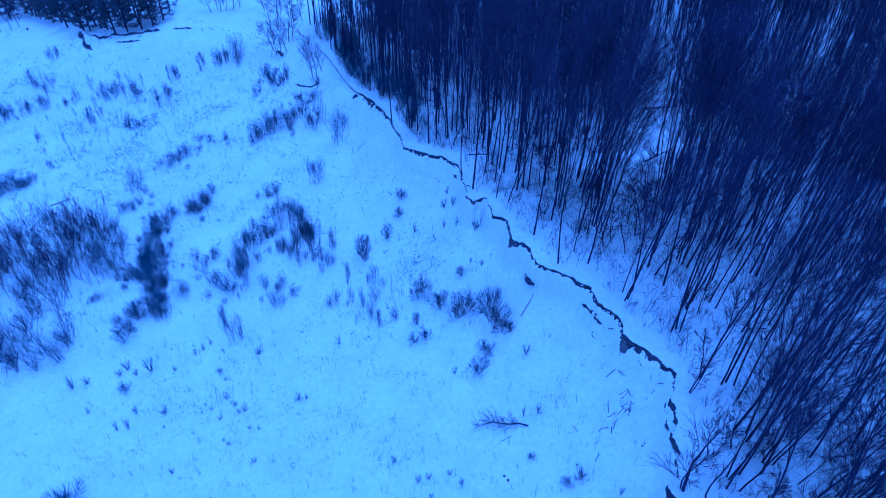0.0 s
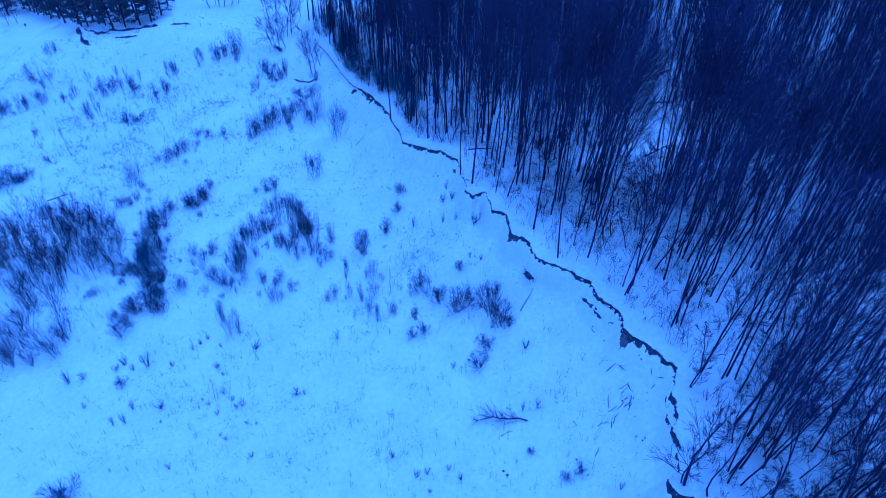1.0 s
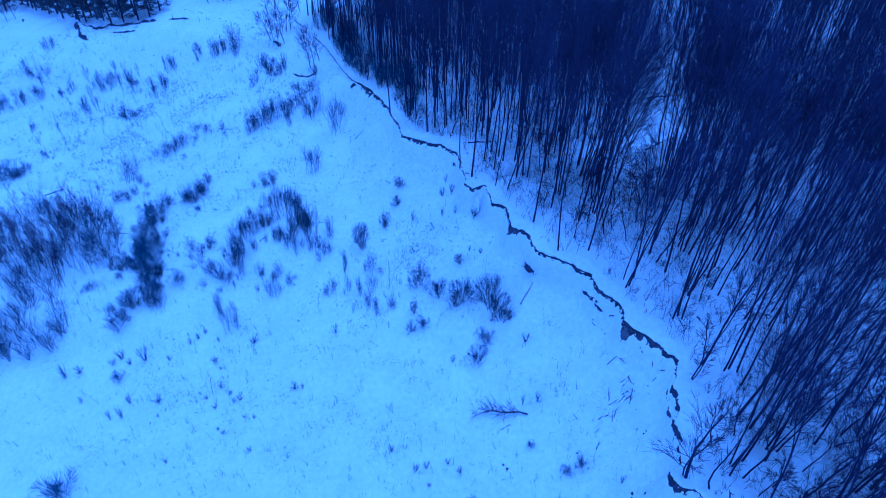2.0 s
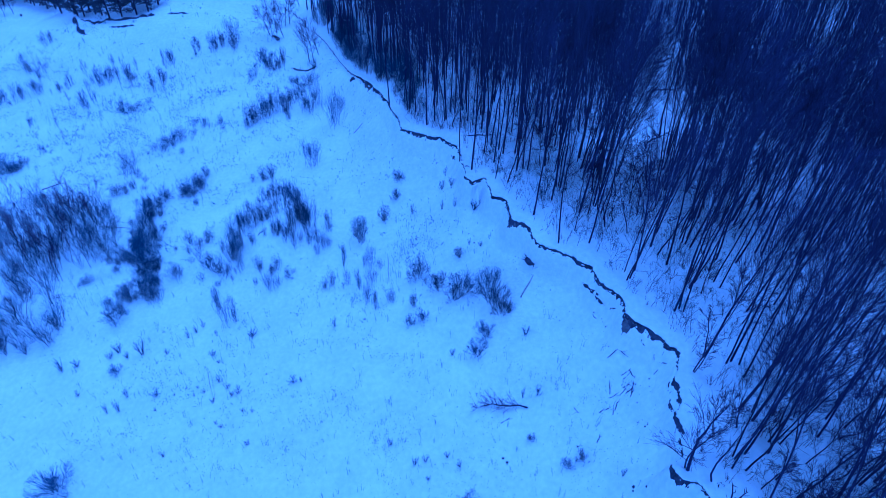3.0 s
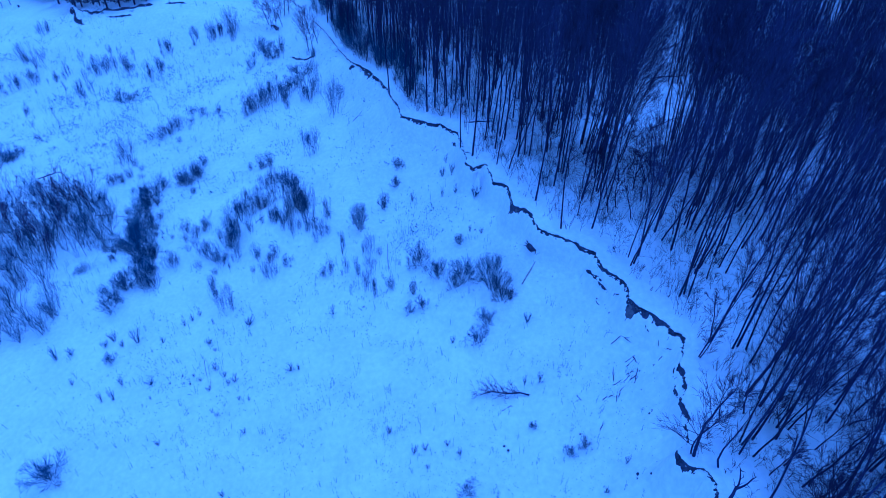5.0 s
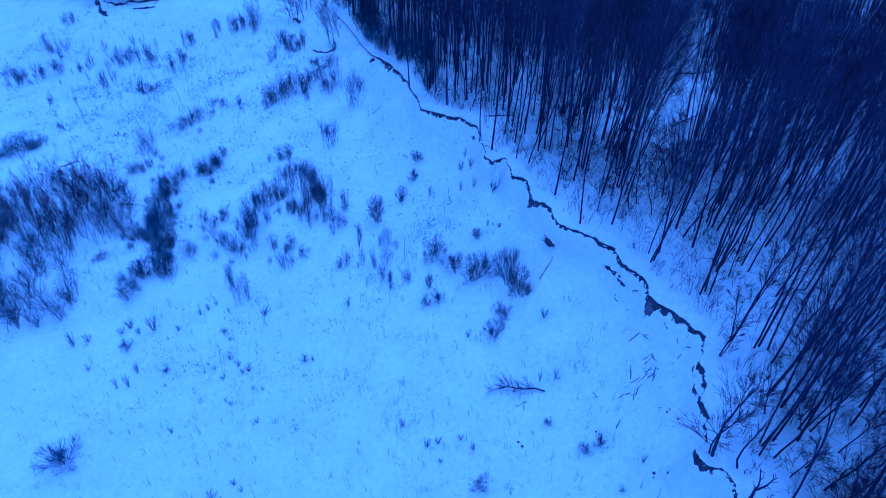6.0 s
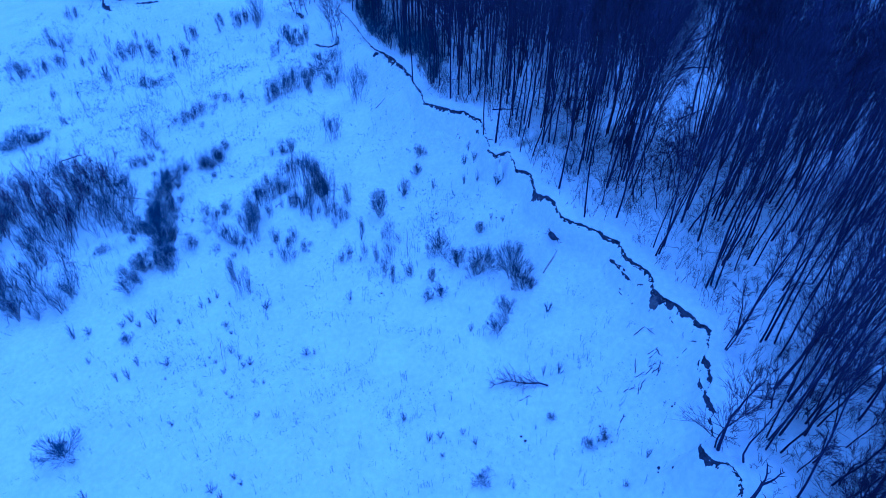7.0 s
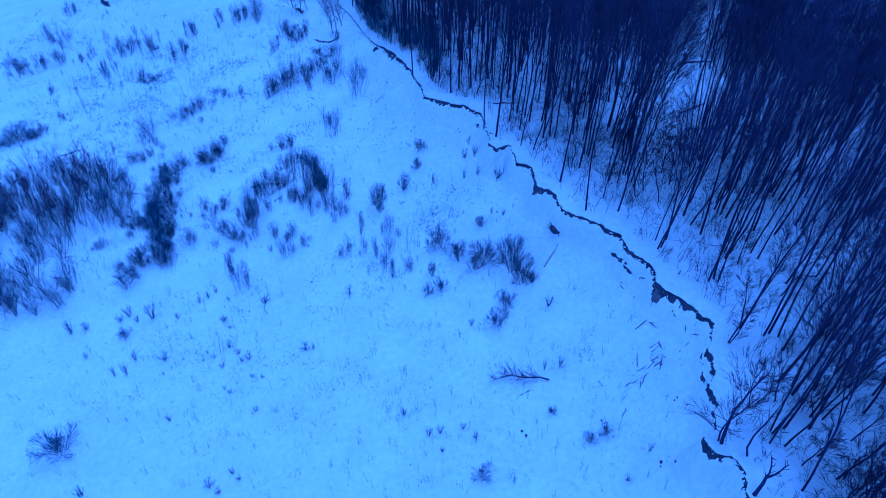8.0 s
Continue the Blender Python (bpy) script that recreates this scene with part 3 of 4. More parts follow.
# ---- undergrowth along the edge of the wood ----
sapling_kinds = [shrub("undergrowth_sapling", "thin bare sapling growing under the forest edge", random.Random(300 + i), 1, 0.2, 4, 0.0, 0.5, 2.6, "undergrowth of the wood", "sapling", 0.5) for i in range(5)]
under = []
while len(under) < 298:
    x, y = rng.uniform(-18, 38), rng.uniform(18, 104)
    d = float(off_edge(np.array([x]), np.array([y]))[0])
    if -12 < d < -0.9 and rng.random() < (1.0 if d > -6 else 0.25):
        h = rng.uniform(1.0, 3.2)
        under.append(stand(x, y, h * rng.uniform(0.8, 1.3), h, rng.uniform(0, 6.28)))
place_all(sapling_kinds, under, rng)

# bushy fringe of the wood at its far end
fringe = []
while len(fringe) < 46:
    x, y = rng.uniform(-27, -3), rng.uniform(74, 118)
    d = float(off_edge(np.array([x]), np.array([y]))[0])
    if -4.2 < d < -0.9:
        h = rng.uniform(2.2, 4.6)
        fringe.append(stand(x, y, h * 0.75, h, rng.uniform(0, 6.28), 0, (rng.gauss(0, 0.08), rng.uniform(-0.3, 0.05))))
place_all([shrub("fringe_bush", "dark leafless bush on the fringe of the wood", random.Random(320 + i), 14, 0.5, 3, 0.08, 0.4, 3.4, "bushes on the fringe", kids=3.3) for i in range(4)], fringe, rng)

# smaller trees that branch from low down, below the tall ones
low_kinds = [tree("understory_tree", "small finely branched leafless tree under tall ones", random.Random(340 + i), rng.uniform(5, 7.5), 0.055, 0.2, 17, 3, 0.75, 0.1, group="small trees of the wood") for i in range(5)]
low = [(19.1, 33.4), (20.2, 34.8), (18.8, 28), (21.5, 27.8), (20.8, 23.8), (22, 24.6), (21.6, 21), (22.8, 28), (24, 26.6), (23, 23), (18.5, 54.5), (20, 56), (21, 58), (19.3, 57.2), (22, 60), (20.5, 53.3), (17.5, 56), (22.5, 57), (18, 59), (21.5, 55), (19, 61),
       (20.1, 40.1), (25.1, 29.4), (24.2, 32.6), (22, 41.8), (23.5, 39.3), (29.1, 37.1)]
while len(low) < 44:
    x, y = rng.uniform(18.5, 33), rng.uniform(17, 36)
    if -11 < float(off_edge(np.array([x]), np.array([y]))[0]) < -3.2:
        low.append((x, y))
while len(low) < 170:
    x, y = rng.uniform(-26, 40), rng.uniform(18, 118)
    d = float(off_edge(np.array([x]), np.array([y]))[0])
    if -16 < d < (-4.5 if y < 45 else -0.8) and ((d > -4.5 and y > 84 and rng.random() < 0.3) or (d < -5 and rng.random() < 0.14) or (y < 32 and d < -3.5) or (d < -5 and y < 66 and rng.random() < 0.3) or rng.random() < 0.04):
        low.append((x, y))
place_all(low_kinds, [stand(x, y, rng.uniform(0.8, 1.2), rng.uniform(0.6, 1.1), rng.uniform(0, 6.28), 0, (rng.gauss(0, 0.1), rng.gauss(0, 0.1))) for x, y in low], rng)

# ---- shrubs on the slid slope: x, y, width, height ----
ROUND = [(-33.9, 32.4, 3.8, 3.4), (-35, 51.5, 3.1, 2.6), (-34.3, 54.6, 3, 3.4), (2.1, 49, 3.2, 3), (4.7, 47.1, 3.6, 4.4), (5.7, 45.4, 2.8, 3.4),
         (1.3, 48.4, 1.9, 2.8), (-2.3, 52.2, 2.5, 3.4), (-0.3, 50.1, 2.2, 3), (-2.7, 48.6, 1.1, 2), (-1.8, 46.7, 1.3, 2), (-3, 46.5, 1.1, 2),
         (4.1, 43.5, 2, 2.2), (3.4, 41.7, 2, 2.6), (-8.8, 58.5, 2.5, 4), (-6.4, 61.5, 1.4, 2.6), (-4.9, 66.5, 1.6, 2), (-5.2, 64.4, 1.4, 1.5),
         (-32.6, 44.7, 1.5, 1.6), (1.8, 53.3, 1.2, 1.5), (7.4, 32.7, 0.8, 1), (2.1, 28.1, 1.8, 1.8), (11, 30.2, 1, 1.5), (9.8, 29.8, 1.1, 1.4)]
UPRIGHT = [(-14.2, 81.1, 3, 5.6), (-16.3, 74.1, 2.5, 4.4), (-34.5, 109.4, 3, 5), (-43.5, 80.6, 3.4, 4),
           (-22.4, 50, 1.5, 4), (-23.7, 51.8, 1.1, 3.6), (-21.5, 49.9, 1, 2.5), (-7.5, 55.2, 1.1, 3), (-7.2, 52.8, 1.6, 2.2), (-7.5, 50.3, 1.1, 3),
           (-6.6, 49.5, 0.7, 2.4), (-5, 49.8, 1, 1.8), (-11.5, 52.9, 1, 2.6), (-12.2, 52.8, 0.8, 2), (-9.8, 52.9, 0.8, 2.5), (-8.6, 52.3, 0.7, 2.9)]
UPRIGHT_FAR = [(-34.5, 88.6, 1.6, 2.2), (-45, 102.8, 2, 3.8), (-46.2, 101.2, 1.8, 4.4), (-57.1, 98.9, 2.4, 5.6), (-63.1, 107.5, 1.5, 3.2), (-49.8, 96, 1.4, 3.4),
               (-69.3, 110.8, 2.5, 6), (-69.1, 106.8, 2.8, 5), (-72.2, 106.8, 2.8, 4.4), (-75.5, 106, 2.9, 4.4), (-78.4, 107.8, 2.6, 4), (-72.3, 111.8, 2.3, 5.6),
               (-70, 117.4, 2.1, 4.6), (-64.6, 106.3, 1, 2.6), (-65.2, 96.5, 1.5, 2.6), (-59.4, 87.7, 1.3, 2.2)]
DENSE = [(-35.8, 72, 1.8, 3), (-36.2, 70, 2, 3), (-36.9, 68.8, 2, 3.2), (-36.9, 67.1, 2.1, 3.4), (-36.7, 65.5, 2.1, 3.4), (-36.3, 64, 2.1, 3.4), (-35.8, 62.6, 2, 3.4),
         (-35.2, 61.2, 2, 3.4), (-34.6, 59.6, 2.1, 3.4), (-33.8, 58, 2.2, 3.4), (-32.9, 56.4, 2.3, 3.4), (-31.9, 54.8, 2, 2.8), (-34.9, 54.8, 1.7, 2.6), (-34.9, 65, 1.6, 2.6), (-34.2, 62.3, 1.5, 2.6), (-33.1, 60, 1.5, 2.6),
         (-38.2, 62.1, 1.6, 2.8), (-38.2, 60.2, 1.4, 2.2), (-40.5, 58.1, 1, 1.8), (-63.8, 83.8, 3.5, 2.8), (-65.4, 84, 2.1, 2), (-61.9, 83.5, 2.1, 1.8),
         (-15.9, 62.4, 1.1, 3.6), (-32.6, 73, 2.3, 2.7), (-33.2, 72.6, 1.5, 2.2), (-31.6, 74, 1.5, 2.9)]
ARC = [(-22.2, 56.9, 0.9, 3.2), (-23.1, 59.1, 1.3, 3.6), (-23.9, 60.8, 1.5, 4.2), (-24, 62.4, 1.5, 4.2), (-23.3, 63.6, 1.6, 3.8), (-22.3, 64.3, 1.5, 3.4),
       (-21.2, 65.1, 1.5, 3.4), (-20, 66.1, 1.5, 3.8), (-18.5, 66, 1.6, 4.6), (-17.1, 64.3, 1.7, 4.8), (-15.9, 62.3, 1.8, 4.8), (-14.8, 61.4, 1.7, 4.3),
       (-15.1, 60.3, 1.4, 3.2), (-14.1, 59.6, 1.2, 2.4), (-12.9, 58.2, 1.1, 2.4), (-16.1, 58.3, 0.9, 3.2), (-17.2, 59.1, 1, 2.8), (-18.4, 60.3, 1, 2.8),
       (-18.1, 60.7, 0.8, 2.5), (-19.8, 56, 1.1, 2.4), (-18.4, 53.8, 1.5, 2.7), (-17.9, 56, 1, 2), (-16.5, 55, 0.8, 1.1), (-21.1, 59.3, 0.8, 2.1)]
ARC_WEST = [(-25.4, 57.9, 2, 2.4), (-24.1, 56.8, 1.4, 2.1), (-26.6, 58.8, 1.5, 2.1), (-24.1, 59.5, 1.3, 2.9), (-28.4, 61.6, 1.4, 2.2), (-29.8, 62.8, 1.4, 2.2),
            (-27.4, 62.9, 1.4, 2.2), (-22.7, 73.1, 1.2, 2.4), (-21.7, 73.3, 1.3, 2.4), (-20.6, 69.7, 1.1, 2.7), (-19, 68.7, 1.4, 3.1), (-21.9, 68.9, 1.1, 2.2),
            (-23.6, 67.2, 1.1, 2.2), (-10.6, 56.9, 0.5, 2)]
ROWS_FAR = [(-27.1, 86.2, 1.8, 3.2), (-25.9, 86.5, 2, 3.4), (-24.8, 86.8, 2, 4.2), (-23.3, 87, 2, 4.6), (-22, 87.1, 1.6, 3.1), (-21, 88.7, 1.8, 2.6),
            (-19, 86.5, 1.9, 3.1), (-17.5, 86.3, 1.9, 4.5), (-20.3, 92.3, 2.5, 2), (-19, 92.1, 2.2, 2), (-21.9, 93.8, 1.7, 1.5), (-27, 100.1, 2.4, 2.9),
            (-25.8, 98.7, 2, 2.5), (-24.7, 100.3, 1.5, 2.9), (-28.5, 103.2, 2.1, 2.5), (-41.2, 84.9, 1.7, 1.6), (-39.5, 85, 1.9, 2), (-38.4, 85.7, 1.9, 2.2)]
ROWS_WEST = [(-37.1, 85.8, 1.9, 2.5), (-36.2, 88.5, 1.4, 1.4), (-38.5, 72.7, 1.3, 1.5), (-43.6, 74.7, 1.5, 2), (-42.6, 75.2, 1.3, 2), (-41.5, 76.3, 1.5, 1.6),
             (-43.4, 71.3, 1.6, 1.9), (-32.3, 88.6, 1.2, 1.2), (-47.7, 95.4, 1.5, 1.3), (-55.6, 106.5, 2.1, 3.4), (-51.7, 105.5, 1.9, 3.3), (-57.5, 106.3, 1.7, 3.4),
             (-37.8, 108.9, 1.8, 3.6), (-36.4, 109.2, 1.6, 3.3), (-40.7, 109, 1.6, 2.9), (-44.9, 107.6, 1.4, 3)]
SMALL = [(-30.7, 47.1, 1.1, 2.4), (-33.3, 47.4, 0.9, 1.8), (-32.2, 46.7, 0.7, 1.2), (-34, 46.7, 0.8, 1.2), (-37.3, 46, 0.9, 1.2), (-38.8, 45.6, 0.9, 2.3),
         (-35.9, 42.5, 0.6, 1), (-32, 40.1, 0.4, 2), (-30.9, 40.2, 0.6, 2.1), (-30.6, 41.8, 0.6, 1.6), (-28, 46.7, 0.6, 1), (-27.5, 41.5, 1, 1.1),
         (-26.2, 48.5, 0.6, 1), (-25.5, 49.1, 0.6, 1.1), (-24.9, 49.8, 0.6, 1.3), (-19.2, 47.7, 1.2, 1.2), (-14, 41.6, 1, 0.9), (-13.2, 41.5, 0.4, 0.9),
         (-10.6, 47.5, 0.7, 1.5), (-2.1, 32, 0.6, 1.4), (-1.2, 32.2, 0.6, 1.1), (-4.3, 34, 0.6, 1.2), (-1, 30.5, 0.5, 0.7), (1.6, 31.3, 0.6, 1.1)]
SMALL_EAST = [(0.6, 32.3, 0.5, 0.9), (13.5, 27.8, 0.4, 1.3), (8.3, 36.8, 0.7, 1.6), (7.1, 36.8, 0.4, 1.7), (7.7, 42.7, 0.8, 1.3), (1.1, 42.3, 0.5, 1.2),
              (4, 53.3, 0.6, 0.9), (2.9, 54.1, 0.4, 1.1), (-3.2, 61.5, 0.6, 1.6), (0.1, 59.8, 0.5, 1.4), (1.5, 59, 0.5, 1.4), (3.5, 57.8, 1.1, 1.6),
              (0.1, 62.8, 0.7, 1.5), (1.1, 62.3, 0.6, 1.5), (-10.5, 55.6, 0.5, 2.3), (-25, 35.1, 0.5, 1), (-17.2, 35.5, 0.5, 0.8), (-30.3, 28.4, 1, 1.3),
              (0.5, 64.4, 0.5, 1.5), (11.9, 26.1, 0.6, 0.8), (-19.5, 28.8, 1, 1), (-18.6, 28.2, 0.7, 0.9), (-17.9, 29.8, 0.6, 1.1), (-17.1, 29.2, 0.5, 0.8)]
# low dry tufts about the pale log: x, y, height
TUFTS = [(-23.0, 46.0, 0.9), (-22.1, 44.9, 0.6), (-21.6, 42.7, 0.9), (-20.4, 41.7, 1), (-19.2, 41.0, 1.1), (-21.6, 40.3, 0.7), (-23.6, 42.2, 0.5), (-23.7, 41.3, 0.5), (-18.4, 38.9, 0.5),
         (-17.4, 38.7, 0.6), (-20.8, 38.0, 0.6), (-20.2, 37.6, 0.7), (-22.8, 41.6, 0.6), (-19.8, 40.8, 0.7), (-25.7, 41.5, 0.4), (-27.1, 39.9, 0.5), (-24.7, 42.2, 0.4)]
# slim saplings: x, y, height
SLIM = [(-60.2, 108.4, 3.6), (-62.9, 107.3, 3), (-64.6, 106.4, 2.4), (-65.8, 105.7, 1.5), (-45.7, 106.7, 3.8), (-44.1, 106.3, 3.4), (-55.5, 109.1, 3), (-53.9, 109.0, 2.2), (-51.0, 107.7, 2.4), (-46.1, 100.9, 4),
        (-44.9, 102.2, 3.6), (-48.9, 94.5, 3.8), (-64.7, 96.1, 2.2), (-66.6, 102.8, 1.6), (-59.5, 93.9, 2), (-57.8, 91.3, 1.6), (-61.4, 90.9, 2), (-58.9, 86.9, 2), (-61.3, 84.9, 2), (-74.9, 104.2, 3.4),
        (-72.1, 105.1, 2.6), (-77.8, 106.3, 2.8), (-74.0, 105.8, 3.2), (-57.7, 107.4, 3), (-55.3, 105.4, 2.8), (-53.1, 104.7, 2.8), (-50.7, 103.5, 2.4), (-57.2, 101.6, 4), (-57.5, 99.2, 3), (-61.9, 103.2, 2)]


def grow(kinds, table, wide=1.0, more=0):
    """One shrub at each place of the table, and smaller ones scattered close round it."""
    out = [stand(x, y, w * wide, h, rng.uniform(0, 6.28)) for x, y, w, h in table]
    for x, y, w, h in table:
        for _ in range(more):
            k = rng.uniform(0.35, 0.75)
            out.append(stand(x + rng.gauss(0, 0.45 * w + 0.2), y + rng.gauss(0, 0.45 * w + 0.2), w * wide * k, h * k, rng.uniform(0, 6.28)))
    place_all(kinds, out, rng)


grow([shrub("round_shrub", "round leafless shrub fanning out from the snow", random.Random(400 + i), 12, 0.85, 4, 0.03, 0.42, 3.9, "shrubs on the slope", first=0.26, lift=0.02, kids=3.5) for i in range(5)], [(x, y, w, 0.88 * h) for x, y, w, h in ROUND], 1.12)
grow([shrub("upright_shrub", "upright leafless willow shrub on the snowy slope", random.Random(420 + i), 20, 0.4, 3, 0.12, 0.32, 4.0, "shrubs on the slope") for i in range(4)], UPRIGHT, 1.25, 1)
grow([shrub("slope_willow", "thin pale leafless willow shrub far up the slope", random.Random(425 + i), 10, 0.45, 3, 0.16, 0.36, 2.2, "willows up the slope") for i in range(4)], [(x, y, 0.8 * w, 0.66 * h) for x, y, w, h in UPRIGHT_FAR], 1.2, 3)
grow([shrub("slim_sapling", "slim upright leafless sapling alone on the snowy slope", random.Random(430 + i), 3, 0.25, 4, 0.01, 0.3, 2.0, "saplings on the slope", "sapling", 0.5) for i in range(4)], [(x, y, 0.4 * h, h) for x, y, h in SLIM])
grow([shrub("dense_thicket", "dense dark leafless thicket in the snow", random.Random(440 + i), 31, 0.6, 3, 0.2, 0.45, 3.0, "thicket of the hollow") for i in range(3)], [(x, y, w, 0.85 * h) for x, y, w, h in DENSE], 1.6, 2)
grow([shrub("thicket_shrub", "dark bushy leafless shrub along a snowy mound", random.Random(460 + i), 20, 0.5, 3, 0.16, 0.4, 3.2, "shrubs round the mound") for i in range(4)], ARC + ARC_WEST, 1.45, 2)
grow([shrub("low_shrub", "low leafless shrub in a row across the slope", random.Random(480 + i), 18, 0.55, 3, 0.2, 0.42, 2.5, "rows of low shrubs") for i in range(4)], ROWS_FAR + ROWS_WEST, 1.3, 2)
grow([shrub("small_bush", "small dry bush standing out of the snow", random.Random(500 + i), 10, 0.5, 2, 0.05, 0.4, 1.4, "small bushes") for i in range(4)], SMALL + SMALL_EAST + [(x, y, 0.7 * h, h) for x, y, h in TUFTS], 1.3)

# ---- grove of young trees in the hollow ----
GROVE = [(-58, 46), (-47.2, 46.9), (-44, 47.9), (-41.5, 49.3), (-39.6, 50.6), (-43.1, 54.8), (-44.7, 57.6), (-42.5, 60.5), (-39.8, 61.5), (-39.5, 66), (-43, 71.5), (-47.7, 73.5), (-54, 76.5), (-58.5, 71.5), (-64, 62)]


def inside(x, y, poly):
    hit = False
    for (ax, ay), (bx, by) in zip(poly, poly[1:] + poly[:1]):
        if (ay > y) != (by > y) and x < (bx - ax) * (y - ay) / (by - ay) + ax:
            hit = not hit
    return hit


grove_kinds = [tree("young_tree", "slim young leafless tree in a snowy grove", random.Random(600 + i), rng.uniform(4.5, 6.5), 0.023, 0.25, 11, 3, 0.38, 0.03, tip=0.0055, group="young trees of the grove") for i in range(5)]
clump_kinds = [shrub("willow_clump", "tall leafless willow clump in a snowy grove", random.Random(620 + i), 7, 0.24, 3, 0.012, 0.22, 5.6, "willow clumps of the grove", first=0.6, kids=3.3) for i in range(4)]
grove, clumps = [], [stand(x, y, 3.4, h, rng.uniform(0, 6.28)) for x, y, h in ((-45.5, 63, 5.4), (-47.3, 66, 5.4), (-46, 60.5, 5), (-49, 63.5, 5), (-50.5, 67, 5), (-47.8, 69.5, 4.6), (-53, 68.5, 4.6), (-52, 72.5, 4), (-42.5, 62.5, 5), (-41, 64, 4.8), (-43.5, 66, 4.6), (-41, 67.5, 4), (-44.5, 69.5, 4.2), (-47, 72.5, 3.6))]
while len(grove) < 150 or len(clumps) < 215:
    x, y = rng.uniform(-64, -38), rng.uniform(45, 76)
    if inside(x, y, GROVE):
        if len(grove) < 150:
            grove.append(stand(x, y, rng.uniform(0.8, 1.3), rng.uniform(0.5, 1.1), rng.uniform(0, 6.28), 0, (rng.gauss(0, 0.04), rng.gauss(0, 0.04))))
        elif noise.noise((x * 0.2, y * 0.2, 4.0)) > -0.25:
            h = rng.uniform(2.0, 4.6)
            clumps.append(stand(x, y, h * 0.8, h, rng.uniform(0, 6.28)))
place_all(grove_kinds, grove, rng)
place_all(clump_kinds, clumps, rng)

# ---- trees apart from the wood ----
APART = [(-43.2, 127.2), (-41.7, 127.7), (-40.7, 127.7), (-39.5, 128.3), (-42.6, 129.1), (-38.4, 129.3), (-26.7, 114), (-26.1, 115.2), (-31.4, 122.5),
         (-29.2, 122.5), (-27.2, 123), (-25.5, 122.3), (-33.3, 127.7), (-30.5, 124.5), (-28.2, 124.8), (-91, 141), (-93, 140.5), (-89.5, 142),
         (-19, 96.6), (-19.8, 97.4), (-18.4, 97.8), (-26.9, 108.4), (-27.8, 109.2), (-26.1, 109.6), (-28.4, 110.4)]
apart_kinds = [tree("small_tree", "small slim leafless tree standing alone in snow", random.Random(640 + i), rng.uniform(6.5, 8.5), 0.055, 0.1, 20, 3, 0.6, 0.07, group="small trees") for i in range(3)]
place_all(apart_kinds, [stand(x, y, rng.uniform(0.9, 1.2), rng.uniform(0.8, 1.1), rng.uniform(0, 6.28)) for x, y in APART], rng)

leaning = tree("leaning_tree", "leafless tree leaning over the broken edge", random.Random(660), 7.0, 0.09, 0.14, 26, 3, 0.95)
leaning.matrix_basis = stand(16.5, 25.2, 1.25, 1, 0.4, 0.1, (-0.04, 0.16))
second = tree("slim_tree", "slim leafless tree beside a leaning one", random.Random(661), 5.5, 0.06, 0.35, 10, 3)
second.matrix_basis = stand(16.3, 25.4, 1, 1, 2.0, 0.1, (-0.1, 0.0))


def dead_tree():
    """A short broken tree with two crooked stems and stubs."""
    r = random.Random(670)
    wood, stub = Sticks(), Sticks()
    line = bent(r, (0, 0, -0.3), (0.25, 0.1, 1), 2.4, 4, 0.08)
    wood.tube(line, [0.17, 0.14, 0.13, 0.12, 0.1], 8)
    for k, way in ((0.75, (0.2, 0.3, 1)), (0.95, (0.5, -0.2, 1))):
        p, _ = along(line, k)
        arm = bent(r, p, way, 2.3, 5, 0.16)
        wood.tube(arm, [0.1, 0.09, 0.07, 0.06, 0.05, 0.02], 6)
        for _ in range(7):
            q, w = along(arm, r.uniform(0.15, 1))
            tw = bent(r, q, branch_off(r, w, r.uniform(0.5, 1.2)), r.uniform(0.4, 1.1), 3, 0.25)
            stub.tube(tw, [0.035, 0.028, 0.02, 0.0], 4)
    ob = tagged(new("dead_tree"), "short dead forked tree with broken bare stubs", "tree")
    part("trunk", wood.mesh("trunk", BARK), ob)
    part("crown", stub.mesh("crown", BARK), ob, "broken stub branches")
    ob.matrix_basis = stand(17.4, 21.8, 0.8, 0.8, 0, 0.05)


dead_tree()


def curved_stem():
    r = random.Random(671)
    wood, fine = Sticks(), Sticks()
    line = [Vector(p) for p in ((0, 0, -0.2), (-0.25, 0.05, 0.7), (-0.1, 0.2, 1.7), (0.4, 0.4, 2.8), (0.9, 0.7, 4.0), (1.2, 0.9, 5.4))]
    wood.tube(line, [0.07, 0.065, 0.055, 0.045, 0.03, 0.0], 6)
    for _ in range(14):
        q, w = along(line, r.uniform(0.45, 1))
        tw = bent(r, q, branch_off(r, w, r.uniform(0.5, 1)), r.uniform(0.5, 1.3), 3, 0.15, 0.1)
        fine.tube(tw, [0.02, 0.016, 0.01, 0.0], 3)
    ob = tagged(new("bowed_sapling"), "thin leafless sapling with a bowed stem", "sapling")
    part("trunk", wood.mesh("trunk", BARK), ob)
    part("crown", fine.mesh("crown", TWIG), ob)
    ob.matrix_basis = stand(17.8, 24.4)


curved_stem()

